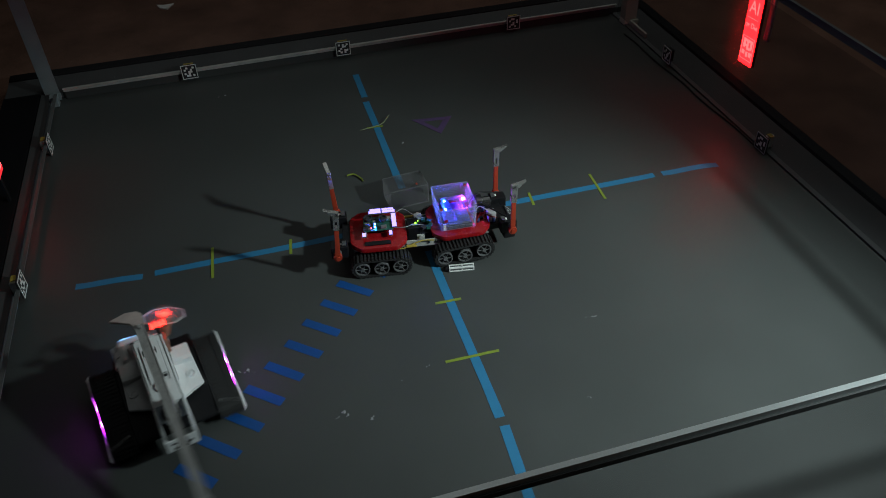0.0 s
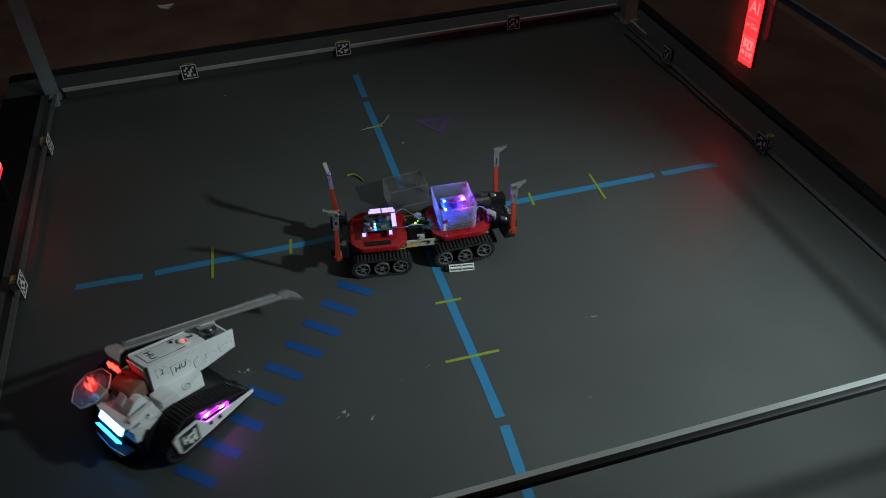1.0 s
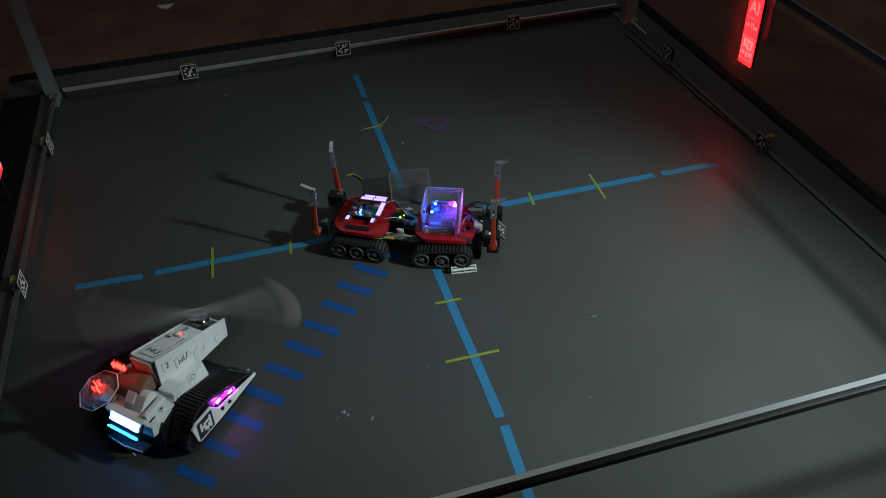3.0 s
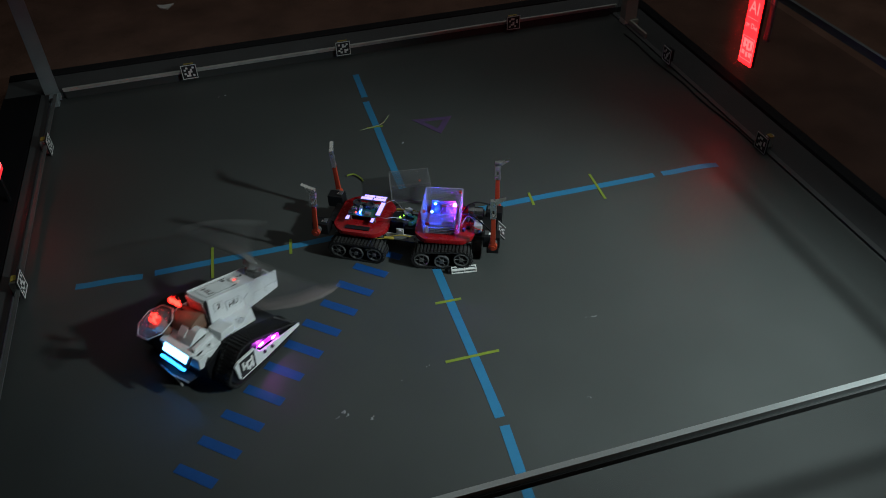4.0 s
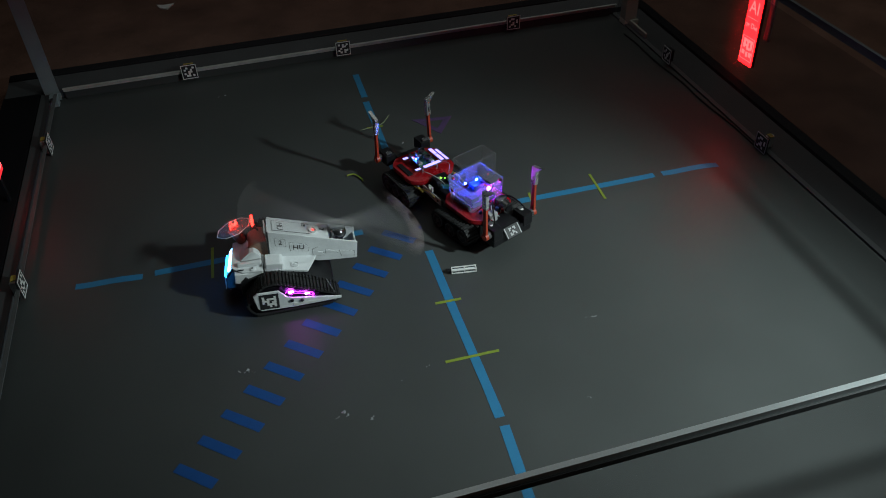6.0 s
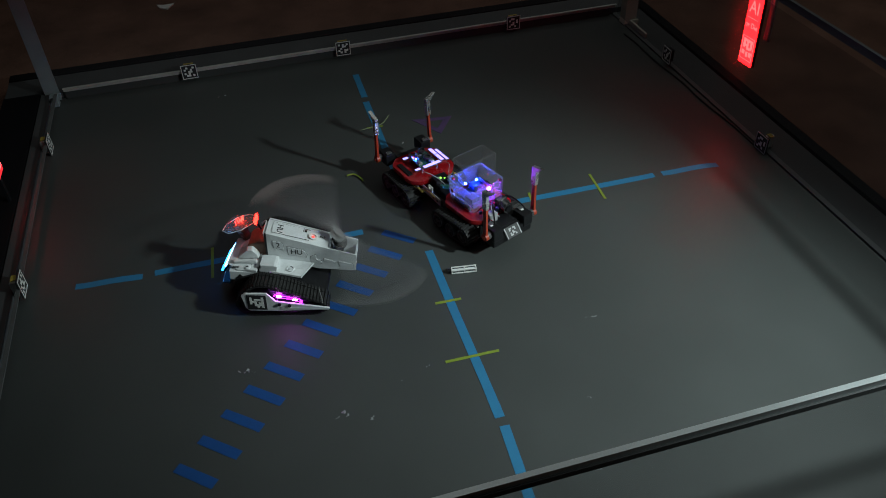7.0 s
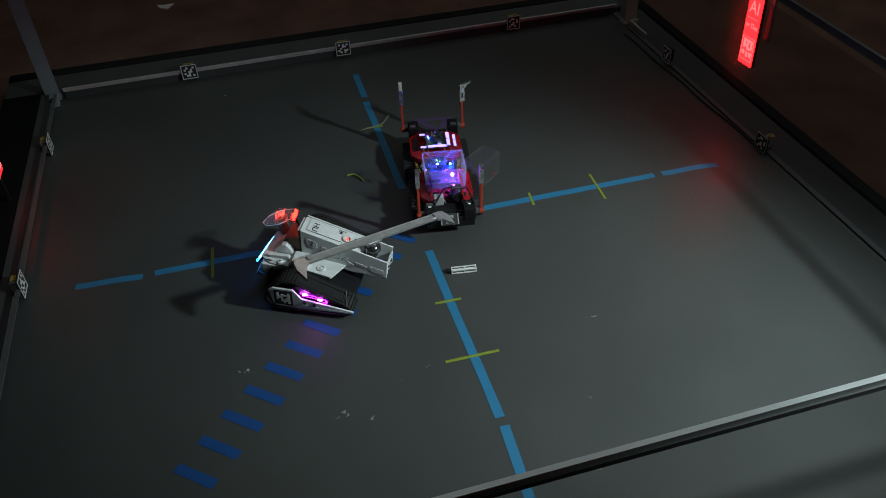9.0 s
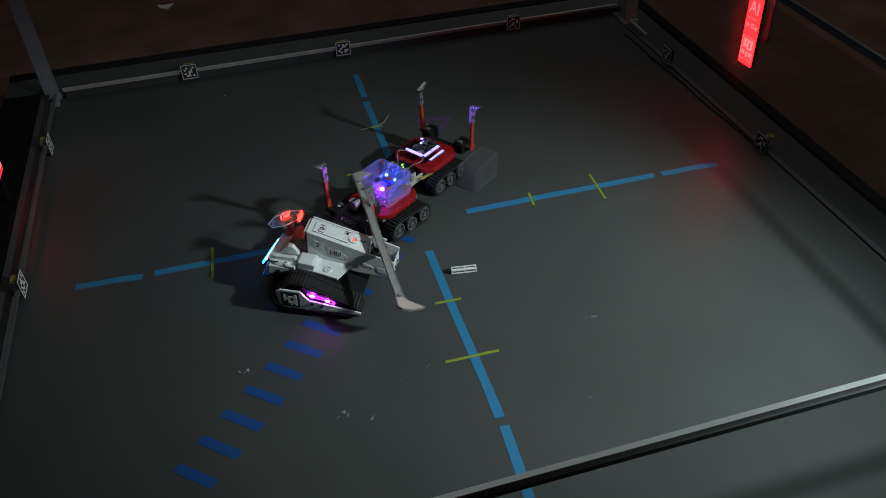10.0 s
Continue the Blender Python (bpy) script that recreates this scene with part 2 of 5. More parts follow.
def build_frame():
    rail("bottom_rail", (XL + 0.03, YF, 0.049), (XR + 0.02, YF + 0.004, 0.0525), 0.012, 0.014, "narrow bright aluminium rail along the far wall", RAIL)
    rail("bottom_rail", (XL, YN, 0.045), (XL, YF - 0.03, 0.045), 0.012, 0.012, "dull aluminium rail along the side wall, its dimness put into the colour", DIM_RAIL)
    # raised rails on top of the clear walls
    bm = bmesh.new()
    prism(bm, [(YN + 0.012, 0.5215), (YN + 0.012, 0.5185), (YN + 0.005, 0.5185), (YN + 0.005, 0.497), (YN + 0.002, 0.497), (YN + 0.002, 0.5215)], XL - 0.03, XR + 0.03, "x")
    for v in bm.verts:
        v.co.z += 0.003 * (v.co.x - 0.1)
    top = tagged(new("top_rail", finish("top_rail", bm, BRIGHT_RAIL)), "long scratched aluminium angle rail on the clear wall", "rail")
    bm = bmesh.new()
    box(bm, ((XL + XR) / 2, YN + 0.0005, 0.502), (XR - XL, 0.003, 0.012))
    part("rubber_seal", bm, LEDGE, top, "black rubber seal under the rail")
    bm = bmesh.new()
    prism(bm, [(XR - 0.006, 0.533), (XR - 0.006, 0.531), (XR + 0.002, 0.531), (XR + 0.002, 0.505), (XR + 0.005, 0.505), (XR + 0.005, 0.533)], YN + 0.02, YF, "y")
    tagged(new("top_rail", finish("top_rail", bm, DIM_RAIL)), "dull grey metal angle rail on the side wall, its dimness put into the colour", "rail")
    # corner posts, folded from sheet
    for x, y, sx, top, mat in ((XL - 0.043, YF + 0.004, 1, 0.95, POST), (XR + 0.011, YF - 0.115, 1, 0.95, LIT_POST)):
        bm = bmesh.new()
        prism(bm, [(x, y), (x + 0.056 * sx, y), (x + 0.056 * sx, y + 0.004), (x + 0.004 * sx, y + 0.004), (x + 0.004 * sx, y + 0.05), (x, y + 0.05)], 0.001, top, "z", 0.0008)
        tagged(new("corner_post", finish("corner_post", bm, mat)), "upright aluminium angle post at the arena corner", "post")
    bm = bmesh.new()
    box(bm, (XL - 0.006, YF - 0.035, 0.022), (0.03, 0.04, 0.043), 0.004)
    box(bm, (XL + 0.004, YF - 0.008, 0.028), (0.03, 0.012, 0.02), 0.003)
    tagged(new("corner_bracket", finish("corner_bracket", bm, POST)), "aluminium bracket at the foot of the corner post", "bracket")
    bm = bmesh.new()
    box(bm, (XR + 0.034, YF - 0.2, 0.0188), (0.01, 0.15, 0.021), 0.002)
    box(bm, (XR + 0.05, YF - 0.128, 0.0188), (0.04, 0.012, 0.021), 0.002)
    tagged(new("corner_bracket", finish("corner_bracket", bm, LIT_POST)), "aluminium bracket at the foot of the corner post, light put into its colour", "bracket")
    # clear walls
    for name, c, s in (("window_1", ((XL + XR) / 2, YF + 0.006, 0.49), (XR - XL - 0.01, 0.004, 0.86)), ("window_2", (XR + 0.0085, (YN + YF) / 2 - 0.01, 0.255), (0.003, YF - YN - 0.06, 0.45)),
                       ("window_3", ((XL + XR) / 2, YN - 0.0015, 0.264), (XR - XL - 0.02, 0.002, 0.464))):
        bm = bmesh.new()
        box(bm, c, s)
        m = {"window_1": CLEAR_WALL, "window_2": DIMMING_WALL}.get(name, PANE_WALL)
        ob = tagged(new(name, finish(name, bm, m)), "clear polycarbonate arena wall", kind="structure")
        ob.visible_shadow = name != "window_1"
    # cable along the foot of the side wall
    bm = bmesh.new()
    pts = [(XR - 0.03 + 0.004 * math.sin(i * 1.7) + 0.0035 * i, YF - 0.2 - i * 0.1, 0.0036) for i in range(11)]
    cable(bm, pts, 0.0034)
    tagged(new("floor_cable", finish("floor_cable", bm, RUBBER, True)), "black cable lying along the foot of the wall", "cable")


# clear sheets; the tint is added to dim light passing through to the floor's edge
PANE_WALL = clear("near_wall_sheet", body=0.006, rough=0.06, tint=0.88)
CLEAR_WALL = clear("clear_wall_sheet", body=0.012, rough=0.06)
DIMMING_WALL = clear("dimming_wall_sheet", body=0.012, rough=0.06, tint=0.82)
CODES = ["#######|#.#..##|##..#.#|#..##.#|##.#..#|#.##.##|#######", "#######|##.#.##|#..##.#|#.#...#|##..###|#.#.#.#|#######", "#######|#.##..#|##...##|#..#.##|#.##..#|##..#.#|#######",
         "#######|#..#.##|#.##..#|##..#.#|#.#.###|##.#..#|#######"]


def marker_block(i, x, y, z, turn, dim, tape=True):
    """A square code card on a wooden block with a bracket, held by yellow tape; local x right, y up, z towards the arena."""
    base = thing("marker_block", "black and white square code card on a small wall bracket", "marker", "code markers on the arena walls", pose(x, y, z, 90, 0, turn))
    bm = bmesh.new()
    box(bm, (0, 0, -0.0035), (0.062, 0.062, 0.006), 0.0012)
    part("backing", bm, INK, base)
    bm = bmesh.new()
    for a, b, c, d in ((-0.031, 0.031, 0.028, 0.031), (-0.031, 0.031, -0.031, -0.028), (-0.031, -0.028, -0.028, 0.028), (0.028, 0.031, -0.028, 0.028)):
        box(bm, ((a + b) / 2, (c + d) / 2, 0.0003), (b - a, d - c, 0.0014))
    # the unlit right-hand card gets its shade from a grey border instead of white
    part("border", bm, WIRE if dim and x > 0 else WHITE_CARD, base)
    bm = bmesh.new()
    cells = ["".join(r[1:-1]) for r in CODES[i % 4].split("|")[1:-1]]
    code_cells(bm, 0.042, cells)
    part("code_print", bm, WHITE_CARD, base)
    bm = bmesh.new()
    pale = dim and x > 0
    box(bm, (-0.004, -0.002, -0.03 if pale else -0.017), (0.014, 0.046, 0.036) if pale else (0.034, 0.05, 0.021 if dim else 0.02), 0.003)
    part("bracket", bm, WHITE_CARD if pale else STEEL if dim else BLACK, base)
    if tape:
        bm = bmesh.new()
        box(bm, (0.002, 0.0245, -0.03 if pale else -0.016), (0.024, 0.003, 0.016) if dim else (0.04, 0.003, 0.024), 0.0008)
        part("tape_strip", bm, TAPE_YELLOW, base)
    return base


def build_markers():
    for i, x in enumerate((-0.654, -0.009, 0.767)):
        marker_block(i, x, YF - 0.012, 0.046, 0, False)
    marker_block(3, XL + 0.01, 0.024, 0.042, 90, True)
    marker_block(1, XL + 0.012, 0.815, 0.035, 90, True)
    marker_block(2, XR - 0.004, 0.012, 0.036, -90, True)
    marker_block(0, XR - 0.004, 0.69, 0.05, -90, False, False)


HANGER = surface("grey_hanger", (0.3, 0.3, 0.31), 0.6)


def sign(at, flip):
    """A tall lit sign; local x along the wall, y up, z to the arena."""
    s = thing("lit_sign", "tall glowing red sign panel with pale letters", "sign", "lit signs round the arena", at)
    bm = bmesh.new()
    box(bm, (0, 0.15, -0.008), (0.077, 0.30, 0.012), 0.002)
    part("case", bm, BLACK, s)
    bm = bmesh.new()
    box(bm, (0, 0.15, 0.0), (0.075, 0.298, 0.004), 0.001)
    part("face", bm, SIGN_RED if flip > 0 else SIGN_DIM, s)
    lettering("letters", "AI", 0.062, pose(0, 0.205, 0.0026), SIGN_PALE, s, "pale letters AI")
    lettering("small_print", "or Die", 0.026, pose(0, 0.142, 0.0026), SIGN_PALE, s, "small pale letters or Die")
    bm = bmesh.new()
    box(bm, (0, 0.168, 0.0026), (0.062, 0.0015, 0.0008))
    part("divider", bm, SIGN_PALE, s)
    bm = bmesh.new()
    for a, b, c, d in ((-0.024, 0.028, 0.084, 0.093), (-0.024, -0.013, 0.06, 0.084), (-0.004, 0.006, 0.056, 0.084), (0.016, 0.026, 0.06, 0.084), (-0.013, -0.004, 0.066, 0.074),
                       (0.006, 0.016, 0.056, 0.065), (-0.026, -0.01, 0.036, 0.05), (-0.003, 0.008, 0.03, 0.048), (0.014, 0.028, 0.034, 0.05)):
        box(bm, ((a + b) / 2, (c + d) / 2, 0.0026), (b - a, d - c, 0.001))
    for a, b, c, d in ((-0.033, 0.034, 0.1, 0.1015), (-0.033, 0.034, 0.018, 0.0195), (-0.033, -0.0315, 0.0195, 0.1), (0.0325, 0.034, 0.0195, 0.1)):
        box(bm, ((a + b) / 2, (c + d) / 2, 0.0026), (b - a, d - c, 0.001))
    part("emblem", bm, SIGN_PALE, s)
    bm = bmesh.new()
    box(bm, (0.066, 0.27, -0.02), (0.022, 0.32, 0.012), 0.002)
    part("hanger", bm, HANGER, s)
    if flip < 0:
        bm = bmesh.new()
        box(bm, (0, -0.05, -0.01), (0.02, 0.105, 0.01), 0.002)
        part("stand", bm, BLACK, s)
    return s


def build_signs():
    sign(pose(XR + 0.045, 0.262, 0.207, 90, 0, -90) @ pose(0, 0, 0, 0, 0, 3.4), 1)
    sign(pose(XL - 0.075, 0.49, 0.133, 90, 0, 90), -1)


def strip(name, p, q, w, mat, label, category="tape", group="", wave=0.0, n=12, z=0.0007):
    """A strip of tape laid on the floor, with hand-torn ends and a slight wander."""
    bm = bmesh.new()
    p, q = Vector((*p, 0)), Vector((*q, 0))
    d = (q - p)
    side = d.normalized().cross(Vector((0, 0, 1)))
    top, ph = [], random.uniform(0, 6)
    for i in range(n + 1):
        u = i / n
        c = p + d * u + side * (wave * math.sin(u * 5.5 + ph) * u)
        if i in (0, n):
            c += d.normalized() * random.uniform(-0.002, 0.002)
        hw = w / 2 * random.uniform(0.97, 1.03)
        top.append([bm.verts.new(c + side * s * hw + Vector((0, 0, z + random.uniform(0, 0.0003)))) for s in (-1, 1)])
    low = [[bm.verts.new((v.co.x, v.co.y, 0.0003)) for v in r] for r in top]
    for (a, b), (la, lb) in zip(zip(top, top[1:]), zip(low, low[1:])):
        bm.faces.new((a[0], a[1], b[1], b[0]))
        bm.faces.new((la[0], lb[0], lb[1], la[1]))
        for k in (0, 1):
            bm.faces.new((a[k], b[k], lb[k], la[k]))
    for e, l in ((top[0], low[0]), (top[-1], low[-1])):
        bm.faces.new((e[0], l[0], l[1], e[1]))
    return tagged(new(name, finish(name, bm, mat)), label, category, group)


def build_tape():
    lab, grp = "light blue tape line stuck on the floor", "blue cross on the floor"
    strip("blue_tape", (-0.811, 0.004), (-0.175, 0.002), 0.025, TAPE_BLUE, lab, group=grp, n=20, wave=0.002)
    strip("blue_tape", (0.17, 0.001), (0.838, -0.002), 0.025, TAPE_BLUE, lab, group=grp, n=20, wave=0.002)
    strip("blue_tape", (-0.845, 0.0), (-1.035, 0.016), 0.025, TAPE_BLUE, lab + ", wavy outer piece", group=grp, wave=0.004)
    strip("blue_tape", (0.864, -0.004), (1.07, -0.012), 0.025, TAPE_BLUE, lab + ", wavy outer piece", group=grp, wave=0.005)
    strip("blue_tape", (0.003, 0.80), (0.002, 0.19), 0.025, TAPE_BLUE, lab, group=grp, n=20, wave=0.002)
    strip("blue_tape", (0.001, -0.15), (0.0, -0.805), 0.025, TAPE_BLUE, lab, group=grp, n=20, wave=0.002)
    strip("blue_tape", (0.006, 0.84), (0.008, 1.036), 0.025, TAPE_BLUE, lab + ", outer piece", group=grp)
    strip("blue_tape", (0.003, -0.832), (-0.012, -1.08), 0.025, TAPE_BLUE, lab + ", outer piece", group=grp)
    lab, grp = "thin lime yellow tape mark across the blue line", "lime marks on the blue cross"
    for x, ln in ((-0.640, 0.145), (-0.402, 0.07), (0.392, 0.07), (0.627, 0.145)):
        strip("lime_tape", (x - 0.004, -ln / 2), (x + 0.004, ln / 2), 0.0085, TAPE_LIME, lab, group=grp, n=4, z=0.0014)
    for y, ln in ((-0.377, 0.075), (-0.595, 0.145), (0.606, 0.06)):
        strip("lime_tape", (-ln / 2 - 0.003, y), (ln / 2 - 0.003, y - 0.003), 0.0085, TAPE_LIME, lab, group=grp, n=4, z=0.0014)
    for i in range(-2, 10):
        c = Vector((-0.189 - 0.0593 * i, -0.1815 - 0.0635 * i))
        d = Vector((0.0425, -0.0365))
        strip("navy_tape", c - d, c + d, 0.027, TAPE_NAVY, "short dark blue tape dash on the floor", group="diagonal row of dashes", n=4)
    tri = [(0.14, 0.61), (0.293, 0.588), (0.22, 0.481)]
    bm = bmesh.new()
    mid = (sum(p[0] for p in tri) / 3, sum(p[1] for p in tri) / 3)
    inner = [(mid[0] + (p[0] - mid[0]) * 0.5, mid[1] + (p[1] - mid[1]) * 0.5) for p in tri]
    for i in range(3):
        j = (i + 1) % 3
        prism(bm, [tri[i], tri[j], inner[j], inner[i]], 0.0003, 0.0013, "z")
    tagged(new("violet_triangle", finish("violet_triangle", bm, TAPE_VIOLET)), "faint violet triangle outline taped on the floor", "tape")
    # loose scraps of lime tape
    bm = bmesh.new()
    cable(bm, [(-0.165, 0.318, 0.004), (-0.14, 0.314, 0.008), (-0.122, 0.29, 0.005), (-0.118, 0.272, 0.003)], 0.003, 4)
    tagged(new("tape_scrap", finish("tape_scrap", bm, TAPE_LIME)), "crumpled scrap of lime tape on the floor", "scrap")
    bm = bmesh.new()
    cable(bm, [(-0.06, 0.595, 0.003), (0.0, 0.603, 0.006), (0.03, 0.612, 0.008), (0.06, 0.645, 0.016)], 0.0016, 4)
    tagged(new("tape_scrap", finish("tape_scrap", bm, SCRAP_TAPE)), "loose curling scrap of lime tape", "scrap")


def build_debris():
    random.seed(7)
    for x, y, s in ((0.353, -0.559, 0.013), (-0.359, -0.682, 0.014), (-0.297, -0.717, 0.012), (-0.124, -0.595, 0.007), (0.236, -0.814, 0.006), (-0.59, -0.471, 0.014), (-0.56, -0.478, 0.008), (-0.542, 1.029, 0.012),
                    (-0.702, 0.44, 0.005), (0.079, 0.27, 0.008), (0.17, -1.008, 0.011), (-0.15, -0.5, 0.004), (0.068, 0.463, 0.006), (-0.2, -0.62, 0.004), (-0.38, -0.69, 0.008)):
        bm = bmesh.new()
        for k in range(random.randint(2, 4)):
            ox, oy = random.uniform(-s, s), random.uniform(-s, s) * 0.5
            vs = [(ox + random.uniform(-s, s) * 0.5, oy + random.uniform(-s, s) * 0.3, random.uniform(0, s * 0.6)) for _ in range(5)]
            hull = [bm.verts.new(v) for v in vs]
            bmesh.ops.convex_hull(bm, input=hull)
        low = min(v.co.z for v in bm.verts)
        bmesh.ops.translate(bm, vec=(x, y, 0.0002 - low), verts=bm.verts)
        tagged(new("plastic_splinter", finish("plastic_splinter", bm, DEBRIS)), "small clear plastic splinter lying on the floor", "debris", "splinters on the floor")
    # white tube with two bands
    t = thing("spare_tube", "small white framed plastic tube lying on the floor", "tube", at=pose(0.075, -0.271, 0.0, 0, 0, -9))
    bm = bmesh.new()
    for y in (-0.0075, 0.0075):
        for z in (0.0025, 0.0135):
            box(bm, (0, y, z), (0.074, 0.003, 0.003), 0.0006)
    for x in (-0.0358, 0.0358, 0.002):
        for y in (-0.0075, 0.0075):
            box(bm, (x, y, 0.008), (0.0028, 0.0026, 0.011))
        for z in (0.0025, 0.0135):
            box(bm, (x, 0, z), (0.0028, 0.015, 0.0026))
    part("frame", bm, WHITE_CARD, t)
    bm = bmesh.new()
    rod(bm, (-0.0345, 0, 0.008), (0.0345, 0, 0.008), 0.0042)
    part("core", bm, WHITE, t, smooth=True)
    bm = bmesh.new()
    rod(bm, (-0.047, 0, 0.0075), (-0.0375, 0, 0.0075), 0.0072)
    part("cap", bm, BLACK, t, smooth=True)
    bm = bmesh.new()
    for y in (-0.0055, 0.0055):
        box(bm, (0, y, 0.008), (0.068, 0.001, 0.008))
    part("side_glass", bm, CLEAR, t, "clear side sheet")
    # paper and a dark lump on the carpet outside
    bm = bmesh.new()
    prism(bm, [(-0.80, 2.17), (-0.765, 2.155), (-0.715, 2.16), (-0.75, 2.10), (-0.785, 2.12)], -0.04, -0.034, "z")
    tagged(new("paper_scrap", finish("paper_scrap", bm, WHITE_CARD)), "torn white paper scrap on the carpet", "paper")
    bm = bmesh.new()
    ball(bm, (-0.61, 2.24, -0.01), 0.045, (1.2, 0.8, 0.7))
    tagged(new("dark_lump", finish("dark_lump", bm, BLACK, True)), "small dark object on the carpet", "clutter")
    return t


build_room()
build_frame()
build_markers()
build_signs()
build_tape()
spare_tube = build_debris()


# ---- tracks ----
def belt_path(outline, step):
    """Points at even steps round a closed outline, with the direction there."""
    pts = [Vector(p) for p in outline]
    legs = [(pts[i], pts[(i + 1) % len(pts)]) for i in range(len(pts))]
    total = sum((b - a).length for a, b in legs)
    n = round(total / step)
    out, k, gone = [], 0, 0.0
    for i in range(n):
        s = i * total / n
        while s > gone + (legs[k][1] - legs[k][0]).length:
            gone += (legs[k][1] - legs[k][0]).length
            k += 1
        a, b = legs[k]
        d = (b - a).normalized()
        out.append((a + d * (s - gone), d))
    return out


def rounded(outline, r, n=4):
    """An outline with its corners rounded."""
    out = []
    for i, p in enumerate(outline):
        p, a, b = Vector(p), Vector(outline[i - 1]), Vector(outline[(i + 1) % len(outline)])
        u, v = (a - p), (b - p)
        k = min(r, u.length * 0.45, v.length * 0.45)
        s, e = p + u.normalized() * k, p + v.normalized() * k
        for j in range(n + 1):
            t = j / n
            out.append(tuple((1 - t) ** 2 * s + 2 * t * (1 - t) * p + t * t * e))
    return out


def track(parent, outline, y0, y1, step, lug, name="track"):
    """A rubber belt round an outline of x, z, with a lug on every link."""
    bm = bmesh.new()
    ym = (y0 + y1) / 2
    pts = [Vector(p) for p in outline]
    n = len(pts)
    c = sum(pts, Vector((0, 0))) / n
    rows = []
    for i in range(n):
        d = (pts[(i + 1) % n] - pts[i - 1]).normalized()
        nrm = Vector((d.y, -d.x))
        if nrm.dot(pts[i] - c) < 0:
            nrm = -nrm
        q = pts[i] - nrm * 0.005
        rows.append([bm.verts.new((pts[i].x, y0, pts[i].y)), bm.verts.new((pts[i].x, y1, pts[i].y)), bm.verts.new((q.x, y1, q.y)), bm.verts.new((q.x, y0, q.y))])
    for i in range(n):
        a, b = rows[i], rows[(i + 1) % n]
        for k in range(4):
            bm.faces.new((a[k], a[(k + 1) % 4], b[(k + 1) % 4], b[k]))
    belt = part(name, bm, RUBBER, parent, "black ribbed rubber track")
    bm = bmesh.new()
    box(bm, (0, 0, 0), (step * 0.46, abs(y1 - y0), lug), 0.0)
    box(bm, (0, 0.3 * abs(y1 - y0), lug * 0.6), (step * 0.5, abs(y1 - y0) * 0.16, lug * 0.6), 0.0)
    box(bm, (0, -0.3 * abs(y1 - y0), lug * 0.6), (step * 0.5, abs(y1 - y0) * 0.16, lug * 0.6), 0.0)
    me = finish("track_link", bm, RUBBER)
    for p, d in belt_path(outline, step):
        nrm = Vector((d.y, -d.x))
        if nrm.dot(p - c) < 0:
            nrm = -nrm
        ob = new("track_link", me)
        ob.parent = belt
        x, z = Vector((d.x, 0, d.y)), Vector((nrm.x, 0, nrm.y))
        m = Matrix((x, z.cross(x), z)).transposed().to_4x4()
        m.translation = (p.x + nrm.x * lug * 0.4, ym, p.y + nrm.y * lug * 0.4)
        ob.matrix_basis = m
    return belt


